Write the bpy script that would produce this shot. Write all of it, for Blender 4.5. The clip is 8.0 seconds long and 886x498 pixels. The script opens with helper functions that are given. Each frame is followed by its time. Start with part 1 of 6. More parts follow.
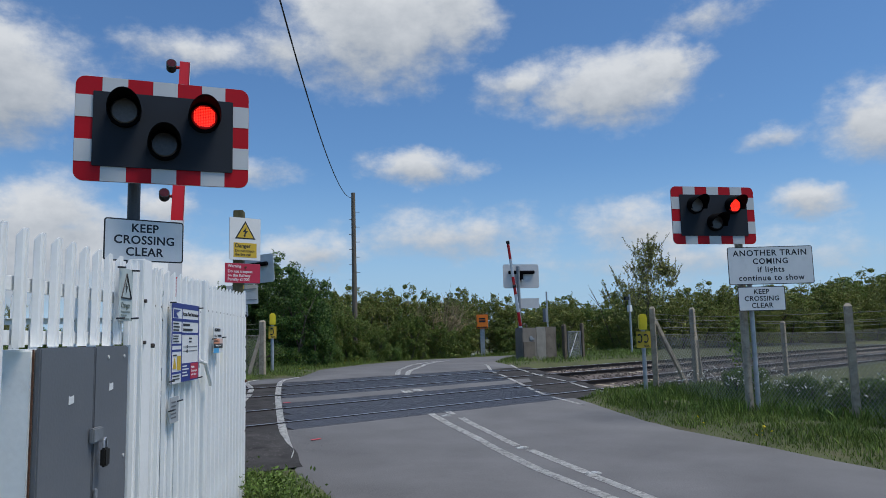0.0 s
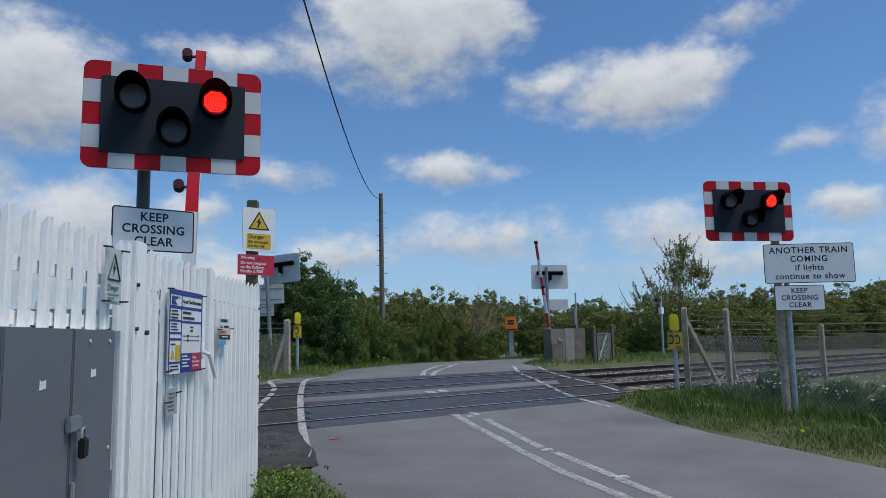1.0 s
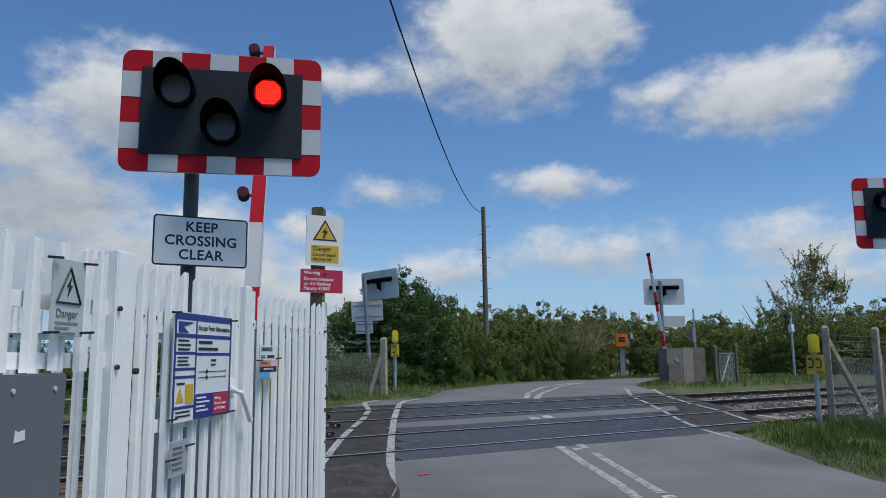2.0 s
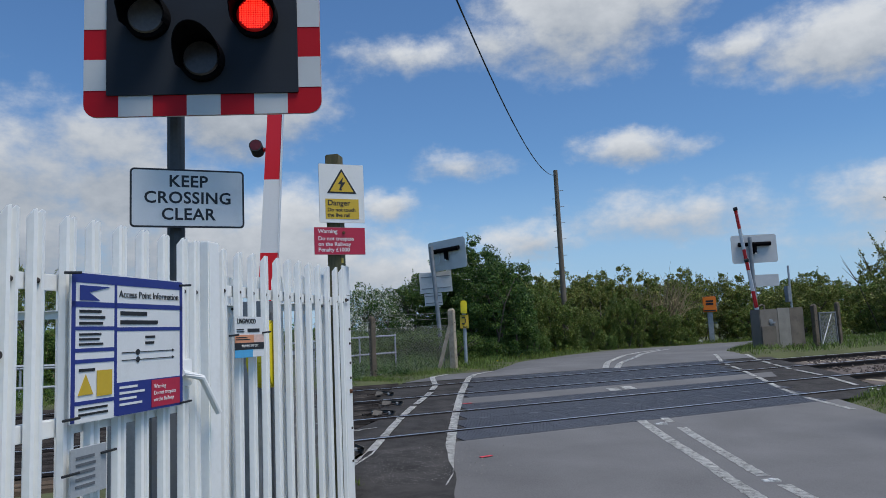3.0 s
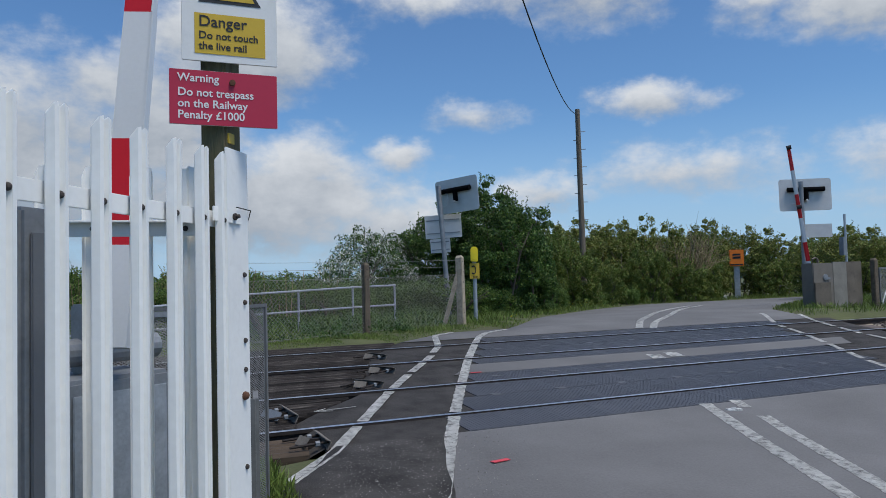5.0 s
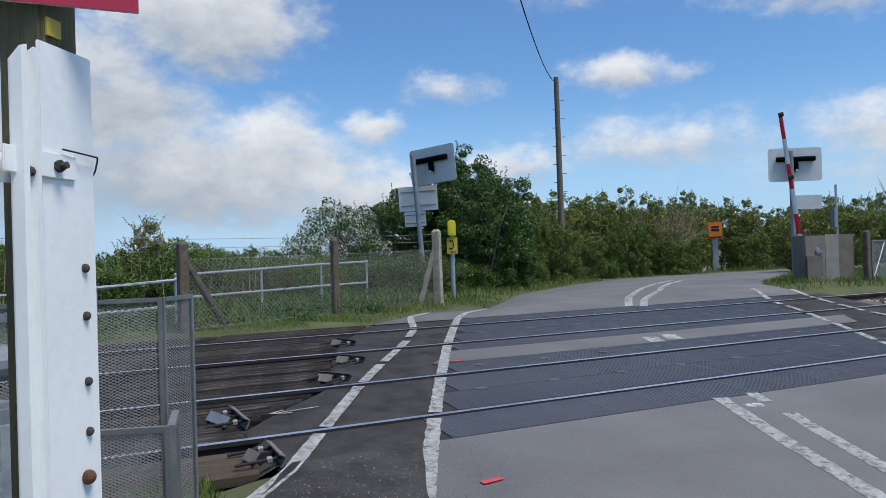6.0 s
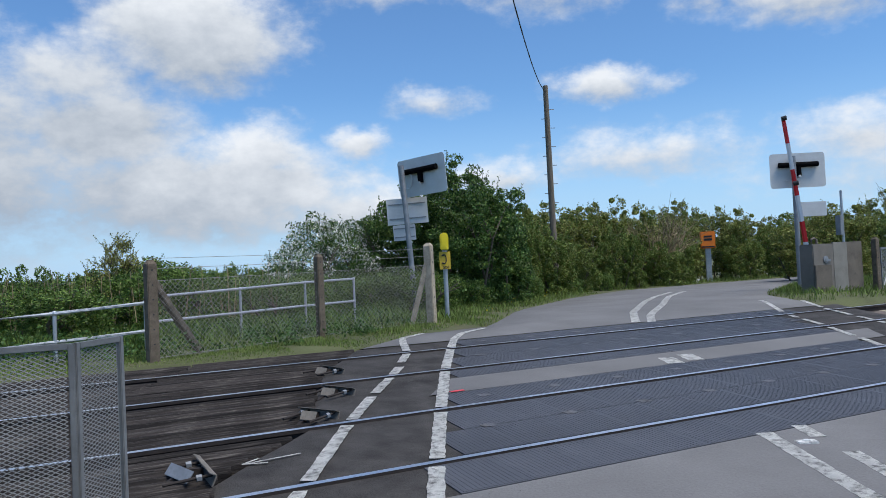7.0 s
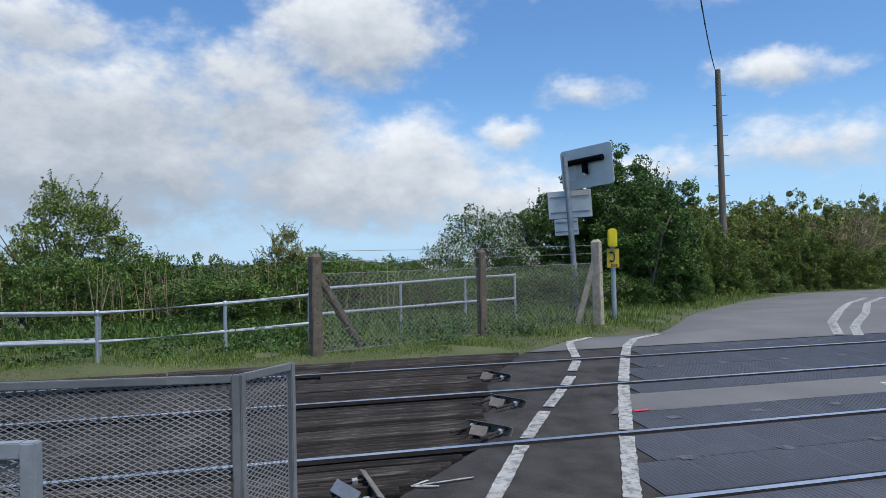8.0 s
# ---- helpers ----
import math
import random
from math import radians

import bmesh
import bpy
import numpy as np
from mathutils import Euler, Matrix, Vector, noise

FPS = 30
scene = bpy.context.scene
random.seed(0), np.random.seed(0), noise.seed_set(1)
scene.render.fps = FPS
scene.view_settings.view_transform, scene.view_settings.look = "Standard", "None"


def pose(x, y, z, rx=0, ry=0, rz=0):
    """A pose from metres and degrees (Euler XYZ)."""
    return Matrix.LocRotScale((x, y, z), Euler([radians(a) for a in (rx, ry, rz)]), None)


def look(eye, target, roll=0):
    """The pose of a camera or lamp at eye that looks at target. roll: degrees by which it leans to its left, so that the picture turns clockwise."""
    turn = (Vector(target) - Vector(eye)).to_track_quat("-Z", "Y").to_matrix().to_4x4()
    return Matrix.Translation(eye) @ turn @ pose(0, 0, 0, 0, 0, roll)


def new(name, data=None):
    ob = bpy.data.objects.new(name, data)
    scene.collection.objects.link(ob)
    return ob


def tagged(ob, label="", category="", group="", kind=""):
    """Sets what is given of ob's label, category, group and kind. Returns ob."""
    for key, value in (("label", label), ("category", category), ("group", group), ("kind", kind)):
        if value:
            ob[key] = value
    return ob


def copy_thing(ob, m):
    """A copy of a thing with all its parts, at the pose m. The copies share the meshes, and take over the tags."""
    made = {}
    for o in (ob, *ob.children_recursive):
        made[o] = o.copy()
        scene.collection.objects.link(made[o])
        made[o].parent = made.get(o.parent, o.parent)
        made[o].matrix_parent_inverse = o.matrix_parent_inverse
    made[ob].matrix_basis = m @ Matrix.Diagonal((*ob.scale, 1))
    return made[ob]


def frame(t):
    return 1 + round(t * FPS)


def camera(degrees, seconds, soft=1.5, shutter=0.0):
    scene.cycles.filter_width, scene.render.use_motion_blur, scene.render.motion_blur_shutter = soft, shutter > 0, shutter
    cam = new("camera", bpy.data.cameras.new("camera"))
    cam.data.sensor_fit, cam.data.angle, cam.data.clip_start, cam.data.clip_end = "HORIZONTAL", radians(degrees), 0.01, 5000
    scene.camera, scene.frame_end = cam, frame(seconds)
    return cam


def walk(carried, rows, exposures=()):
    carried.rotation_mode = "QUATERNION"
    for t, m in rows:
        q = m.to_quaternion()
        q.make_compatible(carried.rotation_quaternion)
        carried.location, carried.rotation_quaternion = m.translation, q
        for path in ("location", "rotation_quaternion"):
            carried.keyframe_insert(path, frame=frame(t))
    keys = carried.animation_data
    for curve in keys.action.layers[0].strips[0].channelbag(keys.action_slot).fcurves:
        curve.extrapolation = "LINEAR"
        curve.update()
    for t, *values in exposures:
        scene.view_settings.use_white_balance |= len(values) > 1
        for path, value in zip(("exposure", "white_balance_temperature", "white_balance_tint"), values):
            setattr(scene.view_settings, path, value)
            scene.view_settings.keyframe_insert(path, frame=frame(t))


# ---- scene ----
cam = camera(62.0, 8.0, 0.8)
PATH = [
    (0, (-6.586, -12.075, 1.462), (-5.281, -10.577, 1.698), -1.4),
    (0.5, (-6.566, -12.062, 1.44), (-5.285, -10.545, 1.678), -1.3),
    (1, (-6.285, -11.886, 1.375), (-5.043, -10.338, 1.621), -1.0),
    (1.5, (-5.813, -11.524, 1.463), (-4.662, -9.908, 1.722), -1.1),
    (2, (-5.423, -10.979, 1.497), (-4.421, -9.272, 1.788), -0.6),
    (2.2, (-5.206, -10.843, 1.475), (-4.225, -9.12, 1.738), -1.1),
    (3.3, (-4.303, -9.691, 1.452), (-3.516, -7.865, 1.671), -2.6),
    (3.5, (-4.081, -9.354, 1.433), (-3.288, -7.53, 1.644), -2.5),
    (4, (-3.818, -8.744, 1.428), (-3.024, -6.917, 1.599), -2.2),
    (4.5, (-3.542, -8.073, 1.453), (-2.762, -6.237, 1.584), -1.6),
    (5.8, (-2.958, -6.665, 1.474), (-2.132, -4.843, 1.502), -1.8),
    (6, (-2.853, -6.389, 1.519), (-2.004, -4.578, 1.535), -1.8),
    (6.5, (-2.747, -5.908, 1.532), (-1.845, -4.122, 1.532), -2.2),
    (7, (-2.516, -5.414, 1.564), (-1.634, -3.619, 1.615), -2.7),
    (7.5, (-2.401, -4.947, 1.598), (-1.693, -3.077, 1.668), -2.5),
    (8, (-2.508, -4.606, 1.67), (-2.003, -2.671, 1.712), -1.3),
]
walk(cam, [(t, look(eye, target, roll)) for t, eye, target, roll in PATH], exposures=[(0, 0.1), (4.7, 0.1), (6, 0.38), (8, 0.5)])

# ---------------------------------------------------------------- world and light
world = bpy.data.worlds.new("sky")
scene.world = world
world.use_nodes = True
wn, wl = world.node_tree.nodes, world.node_tree.links
wn.clear()
SUN_EL, SUN_AZ = 66.0, 150.0          # degrees; azimuth clockwise from +y


def wmath(op, a, b=None, c=None):
    n = wn.new("ShaderNodeMath")
    n.operation = op
    for k, v in enumerate((a, b, c)):
        if v is None:
            continue
        if isinstance(v, (int, float)):
            n.inputs[k].default_value = v
        else:
            wl.new(v, n.inputs[k])
    return n.outputs[0]


def wvec(op, a, b):
    n = wn.new("ShaderNodeVectorMath")
    n.operation = op
    wl.new(a, n.inputs[0])
    n.inputs[1].default_value = b
    return n.outputs["Value"] if op in ("LENGTH", "DOT_PRODUCT") else n.outputs[0]


sky = wn.new("ShaderNodeTexSky")
sky.sky_type = "NISHITA"
sky.sun_disc = False
sky.sun_elevation, sky.sun_rotation = radians(SUN_EL), radians(SUN_AZ)
sky.air_density, sky.dust_density, sky.ozone_density = 1.0, 0.6, 2.0
geo = wn.new("ShaderNodeTexCoord")
sep = wn.new("ShaderNodeSeparateXYZ")
wl.new(geo.outputs["Generated"], sep.inputs[0])
az = wmath("MULTIPLY", wmath("ARCTAN2", sep.outputs[0], sep.outputs[1]), 57.2958)
el = wmath("MULTIPLY", wmath("ARCSINE", sep.outputs[2]), 57.2958)
comb = wn.new("ShaderNodeCombineXYZ")
wl.new(az, comb.inputs[0])
wl.new(el, comb.inputs[1])
stretch = wvec("MULTIPLY", comb.outputs[0], (1.0, 1.5, 1.0))


def sky_noise(scale, detail, rough):
    n = wn.new("ShaderNodeTexNoise")
    n.inputs["Scale"].default_value, n.inputs["Detail"].default_value, n.inputs["Roughness"].default_value = scale, detail, rough
    wl.new(stretch, n.inputs["Vector"])
    return n


nz = sky_noise(0.30, 9.0, 0.60)
nlow = sky_noise(0.05, 5.0, 0.5)
# the cumulus outlines are pushed about by a slow and a quick turbulence, in degrees
warp = None
for scale, detail, reach in ((0.10, 3.0, 3.4), (0.42, 6.0, 2.6)):
    w3 = wn.new("ShaderNodeVectorMath")
    w3.operation = "MULTIPLY_ADD"
    wl.new(sky_noise(scale, detail, 0.6).outputs["Color"], w3.inputs[0])
    w3.inputs[1].default_value = (reach, reach * 0.6, 0)
    w3.inputs[2].default_value = (-reach * 0.5, -reach * 0.3, 0)
    if warp is None:
        warp = w3.outputs[0]
    else:
        both = wn.new("ShaderNodeVectorMath")
        wl.new(warp, both.inputs[0])
        wl.new(w3.outputs[0], both.inputs[1])
        warp = both.outputs[0]
moved = wn.new("ShaderNodeVectorMath")
wl.new(comb.outputs[0], moved.inputs[0])
wl.new(warp, moved.inputs[1])
# cumulus: azimuth, elevation, half width, half height, strength
CLOUDS = [(36, 24.5, 9.5, 6.5, 1.2), (42, 25, 5, 4.5, 1.0), (54.5, 18.4, 7.5, 3.2, 1.2), (58.5, 19.6, 3.5, 2.3, 1.1), (47.5, 18.9, 4, 2.0, .7), (39.6, 13.1, 5.2, 1.6, .95),
          (8, 18, 9, 5.2, 1.3), (12.5, 9, 5, 3.4, 1.0), (56.5, 7.7, 5.5, 2.6, .8), (68, 9, 3, 1.3, .85), (72.8, 13.5, 4.5, 3.2, 1.0), (42, 7.7, 9, 2.4, .62), (31.2, 6.4, 4.5, 1.9, .8),
          (29, 22, 5, 2.4, .62), (22, 21.2, 6, 1.7, .55), (20.3, 9.8, 2.9, 1.7, .9), (25.5, 12.7, 4, 1.3, .55), (66, 13.5, 3, 1.0, .5), (62, 22.5, 4, 1.4, .45), (1.5, 10.6, 8, 4.6, 1.1),
          (-9.5, 11.4, 7, 3.4, 1.2), (-14, 16.5, 7, 2.6, 1.0), (-9, 7, 14, 4.2, 1.0), (-22, 14, 10, 6, 1.0), (9, 6.5, 16, 4.6, 1.25), (62, 5.5, 14, 2.2, .5), (20, 4.5, 13, 3.2, .75), (-14, 9, 24, 9.5, 1.1), (0, 14, 9, 4, .75)]
dens, wsum, tsum = None, None, None
for a0, e0, w0, h0, s0 in CLOUDS:
    d = wvec("MULTIPLY", wvec("SUBTRACT", moved.outputs[0], (a0, e0, 0)), (1 / w0, 1 / h0, 0))
    r = wvec("LENGTH", d, (0, 0, 0))
    v = wmath("MULTIPLY", wmath("SUBTRACT", 1.0, r), s0)
    pos = wmath("MAXIMUM", v, 0.0)
    up = wmath("MULTIPLY", pos, wmath("ADD", wvec("DOT_PRODUCT", d, (0, 1, 0)), -0.42 if a0 < 3 else (-0.1 if a0 < 15 else 0.12)))
    dens = v if dens is None else wmath("MAXIMUM", dens, v)
    wsum = pos if wsum is None else wmath("ADD", wsum, pos)
    tsum = up if tsum is None else wmath("ADD", tsum, up)
# the rest of the sky has broken cloud of the same kind
wide = wmath("MULTIPLY_ADD", nlow.outputs["Fac"], 3.2, -2.25)
dens = wmath("MAXIMUM", wmath("MAXIMUM", dens, -0.5), wide)
fluff = wmath("MULTIPLY_ADD", nz.outputs["Fac"], 1.3, -0.65)
dens = wmath("ADD", dens, fluff)
cov = wn.new("ShaderNodeMapRange")
cov.interpolation_type = "SMOOTHSTEP"
cov.inputs["From Min"].default_value, cov.inputs["From Max"].default_value = -0.12, 0.72
wl.new(dens, cov.inputs["Value"])
lift = wmath("DIVIDE", tsum, wmath("ADD", wsum, 0.15))
shade = wn.new("ShaderNodeMapRange")
shade.inputs["From Min"].default_value, shade.inputs["From Max"].default_value = -0.62, 0.42
wl.new(wmath("ADD", lift, wmath("MULTIPLY_ADD", nz.outputs["Fac"], 1.1, -0.55)), shade.inputs["Value"])
tone = wn.new("ShaderNodeMix")
tone.data_type = "RGBA"
tone.inputs["A"].default_value, tone.inputs["B"].default_value = (0.285, 0.33, 0.395, 1), (0.61, 0.64, 0.68, 1)
wl.new(shade.outputs[0], tone.inputs["Factor"])
# thin haze near the horizon
haze = wn.new("ShaderNodeMapRange")
haze.interpolation_type = "SMOOTHSTEP"
haze.inputs["From Min"].default_value, haze.inputs["From Max"].default_value = 14.0, -1.0
haze.inputs["To Max"].default_value = 0.75
wl.new(el, haze.inputs["Value"])
gain = wn.new("ShaderNodeVectorMath")
gain.operation = "MULTIPLY"
wl.new(sky.outputs[0], gain.inputs[0])
gain.inputs[1].default_value = (0.062, 0.088, 0.112)
hz = wn.new("ShaderNodeMix")
hz.data_type = "RGBA"
hz.inputs["B"].default_value = (0.34, 0.50, 0.72, 1)
wl.new(haze.outputs[0], hz.inputs["Factor"])
wl.new(gain.outputs[0], hz.inputs["A"])
over = wn.new("ShaderNodeMix")
over.data_type = "RGBA"
wl.new(cov.outputs[0], over.inputs["Factor"])
wl.new(hz.outputs["Result"], over.inputs["A"])
wl.new(tone.outputs["Result"], over.inputs["B"])
bg = wn.new("ShaderNodeBackground")
bg.inputs["Strength"].default_value = 1.0
wl.new(over.outputs["Result"], bg.inputs["Color"])
wo = wn.new("ShaderNodeOutputWorld")
wl.new(bg.outputs[0], wo.inputs["Surface"])

sun_data = bpy.data.lights.new("sun", "SUN")
sun_data.energy, sun_data.angle, sun_data.color = 2.8, radians(26), (1.0, 0.95, 0.88)
sun = new("sun", sun_data)
sx, sy = math.sin(radians(SUN_AZ)) * math.cos(radians(SUN_EL)), math.cos(radians(SUN_AZ)) * math.cos(radians(SUN_EL))
sun.matrix_world = look((sx * 50, sy * 50, math.sin(radians(SUN_EL)) * 50), (0, 0, 0))


# ---------------------------------------------------------------- materials
def material(name, col, rough=0.6, metal=0.0, dark=0.75, scale=4.0, fine=60.0, bump=0.15, spread=0.0, stain=None, amount=0.5, island=False, stretch=(1, 1, 1), spec=0.5, cover=0.52):
    """Procedural surface: broad variation, fine grain with relief, optional stains of a colour and a shift per object or island."""
    m = bpy.data.materials.new(name)
    m.use_nodes = True
    n, l = m.node_tree.nodes, m.node_tree.links
    b = n["Principled BSDF"]
    b.inputs["Roughness"].default_value, b.inputs["Metallic"].default_value = rough, metal
    b.inputs["Specular IOR Level"].default_value = spec
    tc = n.new("ShaderNodeTexCoord")
    mp = n.new("ShaderNodeMapping")
    mp.inputs["Scale"].default_value = stretch
    l.new(tc.outputs["Object"], mp.inputs["Vector"])
    big, small = n.new("ShaderNodeTexNoise"), n.new("ShaderNodeTexNoise")
    big.inputs["Scale"].default_value, big.inputs["Detail"].default_value = scale, 5
    small.inputs["Scale"].default_value, small.inputs["Detail"].default_value = fine, 3
    for t in (big, small):
        l.new(mp.outputs[0], t.inputs["Vector"])
    both = n.new("ShaderNodeMath")
    both.operation = "MULTIPLY_ADD"
    l.new(small.outputs["Fac"], both.inputs[0])
    both.inputs[1].default_value = 0.5
    l.new(big.outputs["Fac"], both.inputs[2])
    rng = n.new("ShaderNodeMapRange")
    rng.inputs["From Min"].default_value, rng.inputs["From Max"].default_value = 0.45, 1.05
    l.new(both.outputs[0], rng.inputs["Value"])
    mix = n.new("ShaderNodeMix")
    mix.data_type = "RGBA"
    mix.inputs["A"].default_value = (*[c * dark for c in col], 1)
    mix.inputs["B"].default_value = (*[min(1, c * (2 - dark)) for c in col], 1)
    l.new(rng.outputs[0], mix.inputs["Factor"])
    out = mix.outputs["Result"]
    if stain:
        sn = n.new("ShaderNodeTexNoise")
        sn.inputs["Scale"].default_value, sn.inputs["Detail"].default_value, sn.inputs["Roughness"].default_value = scale * 1.7, 7, 0.7
        l.new(mp.outputs[0], sn.inputs["Vector"])
        sr = n.new("ShaderNodeMapRange")
        sr.inputs["From Min"].default_value, sr.inputs["From Max"].default_value, sr.inputs["To Max"].default_value = cover, cover + 0.2, amount
        l.new(sn.outputs["Fac"], sr.inputs["Value"])
        sm = n.new("ShaderNodeMix")
        sm.data_type = "RGBA"
        sm.inputs["B"].default_value = (*stain, 1)
        l.new(sr.outputs[0], sm.inputs["Factor"])
        l.new(out, sm.inputs["A"])
        out = sm.outputs["Result"]
    if spread:
        src = n.new("ShaderNodeNewGeometry").outputs["Random Per Island"] if island else n.new("ShaderNodeObjectInfo").outputs["Random"]
        rr = n.new("ShaderNodeMapRange")
        rr.inputs["To Min"].default_value, rr.inputs["To Max"].default_value = 1 - spread, 1 + spread
        l.new(src, rr.inputs["Value"])
        hs = n.new("ShaderNodeHueSaturation")
        l.new(rr.outputs[0], hs.inputs["Value"])
        l.new(out, hs.inputs["Color"])
        out = hs.outputs["Color"]
    l.new(out, b.inputs["Base Color"])
    if bump:
        bp = n.new("ShaderNodeBump")
        bp.inputs["Strength"].default_value, bp.inputs["Distance"].default_value = bump, 0.01
        l.new(small.outputs["Fac"], bp.inputs["Height"])
        l.new(bp.outputs[0], b.inputs["Normal"])
    return m


def leaf_material(name, col, spread=0.6):
    m = material(name, col, rough=0.55, dark=0.7, scale=1.5, fine=9, bump=0, spread=spread, island=True, spec=0.3)
    n, l = m.node_tree.nodes, m.node_tree.links
    b = n["Principled BSDF"]
    tr = n.new("ShaderNodeBsdfTranslucent")
    l.new(b.inputs["Base Color"].links[0].from_socket, tr.inputs["Color"])
    ms = n.new("ShaderNodeMixShader")
    ms.inputs[0].default_value = 0.2
    l.new(b.outputs[0], ms.inputs[1])
    l.new(tr.outputs[0], ms.inputs[2])
    l.new(ms.outputs[0], n["Material Output"].inputs["Surface"])
    return m


def glow(name, col, strength):
    m = bpy.data.materials.new(name)
    m.use_nodes = True
    b = m.node_tree.nodes["Principled BSDF"]
    b.inputs["Base Color"].default_value = (*col, 1)
    b.inputs["Emission Color"].default_value = (*col, 1)
    b.inputs["Emission Strength"].default_value = strength
    return m


ASPHALT = material("asphalt", (0.155, 0.153, 0.152), 0.9, dark=0.78, scale=0.8, fine=48, bump=0.6, stain=(0.12, 0.117, 0.115), amount=0.35, spec=0.22)
OLD_ASPHALT = material("worn asphalt", (0.050, 0.047, 0.045), 0.95, dark=0.45, scale=3.0, fine=75, bump=1.0, stain=(0.085, 0.08, 0.074), amount=0.5, spec=0.2)
RUBBER = material("crossing panel rubber", (0.060, 0.062, 0.070), 0.50, dark=0.7, scale=0.9, fine=90, bump=0.2, spread=0.05, stain=(0.115, 0.115, 0.125), amount=0.55, spec=0.5)
PAINT_LINE = material("road marking paint", (0.66, 0.66, 0.635), 0.8, dark=0.75, scale=8, fine=110, bump=0.4, stain=(0.09, 0.088, 0.085), amount=0.95, cover=0.475)
RAIL_TOP = material("polished rail steel", (0.82, 0.82, 0.84), 0.38, 1.0, dark=0.8, scale=3, fine=50, bump=0.05)
RAIL_SIDE = material("rusty rail web", (0.03, 0.023, 0.02), 0.8, 0.2, dark=0.6, scale=8, fine=60, bump=0.3)
TIMBER = material("weathered dark timber", (0.028, 0.024, 0.022), 0.9, dark=0.4, scale=4, fine=30, bump=0.6, spread=0.5, stretch=(0.45, 11, 11), stain=(0.15, 0.135, 0.12), amount=0.75, spec=0.2)
BROWN_TIMBER = material("brown timber", (0.085, 0.06, 0.04), 0.85, dark=0.5, scale=3, fine=30, bump=0.5, spread=0.3, stretch=(0.5, 9, 9))
BALLAST = material("ballast stone", (0.13, 0.105, 0.09), 0.9, dark=0.55, scale=5, fine=30, bump=0.8, spread=0.4, island=True)
GROUND = material("soil and thatch", (0.075, 0.085, 0.03), 0.95, dark=0.55, scale=0.9, fine=22, bump=0.8, stain=(0.11, 0.085, 0.05), amount=0.7)
WHITE_STEEL = material("white painted steel", (0.89, 0.885, 0.845), 0.42, dark=0.94, scale=2.5, fine=40, bump=0.06, stain=(0.50, 0.47, 0.40), amount=0.35, cover=0.58)
CAGE_STEEL = material("dark weathered steel", (0.185, 0.19, 0.19), 0.5, 0.2, dark=0.75, scale=5, fine=45, bump=0.1)
GALV = material("galvanised steel", (0.42, 0.44, 0.46), 0.45, 0.6, dark=0.75, scale=6, fine=50, bump=0.1)
DULL_GALV = material("dull grey steel", (0.25, 0.265, 0.28), 0.55, 0.4, dark=0.75, scale=5, fine=45, bump=0.1)
GREY_PAINT = material("grey cabinet paint", (0.135, 0.145, 0.16), 0.38, dark=0.92, scale=2, fine=60, bump=0.08, stain=(0.2, 0.2, 0.2), amount=0.25)
BLACK_PLASTIC = material("matt black", (0.012, 0.014, 0.017), 0.6, dark=0.8, scale=4, fine=60, bump=0.05)
HOOD_BLACK = material("soot black hood", (0.003, 0.003, 0.004), 0.9, dark=0.8, bump=0, spec=0.08)
BOARD_BLACK = material("dark board face", (0.014, 0.019, 0.027), 0.7, dark=0.9, scale=3, fine=90, bump=0.03, spec=0.3)
RED_REFL = material("red reflective sheeting", (0.46, 0.006, 0.014), 0.5, dark=0.93, scale=3, fine=120, bump=0.03, spec=0.2)
WHITE_REFL = material("white reflective sheeting", (0.56, 0.57, 0.565), 0.4, dark=0.95, scale=3, fine=120, bump=0.03)
SIGN_WHITE = material("sign face white", (0.76, 0.765, 0.75), 0.4, dark=0.95, scale=3, fine=90, bump=0.02, stain=(0.5, 0.5, 0.46), amount=0.25)
SIGN_BLACK = material("sign lettering black", (0.015, 0.015, 0.017), 0.5, bump=0)
SIGN_YELLOW = material("sign yellow", (0.60, 0.40, 0.03), 0.45, dark=0.93, bump=0.02)
SIGN_RED = material("sign crimson", (0.46, 0.02, 0.055), 0.45, dark=0.93, bump=0.02)
SIGN_BLUE = material("sign navy blue", (0.02, 0.035, 0.21), 0.45, dark=0.93, bump=0.02)
SIGN_CYAN = material("sign light blue", (0.08, 0.38, 0.66), 0.45, dark=0.93, bump=0.02)
SIGN_ORANGE = material("sign pale orange", (0.72, 0.30, 0.16), 0.45, dark=0.93, bump=0.02)
SIGN_BACK = material("aluminium sign back", (0.58, 0.585, 0.575), 0.5, 0.1, dark=0.9, scale=3, fine=40, bump=0.05)
PHONE_YELLOW = material("yellow phone hood", (0.78, 0.62, 0.015), 0.4, dark=0.92, scale=5, bump=0.04)
ORANGE = material("orange camera housing", (0.85, 0.21, 0.012), 0.45, dark=0.92, scale=4, bump=0.04)
CONCRETE = material("weathered concrete post", (0.40, 0.335, 0.25), 0.9, dark=0.65, scale=7, fine=90, bump=0.6, stain=(0.14, 0.12, 0.09), amount=0.7)
CONCRETE_BOX = material("stained concrete", (0.135, 0.115, 0.092), 0.9, dark=0.65, scale=2, fine=60, bump=0.5, stain=(0.075, 0.062, 0.05), amount=0.7)
DARK_CONCRETE = material("mossy dark concrete", (0.135, 0.105, 0.075), 0.9, dark=0.55, scale=9, fine=90, bump=0.7, stain=(0.07, 0.075, 0.04), amount=0.8)
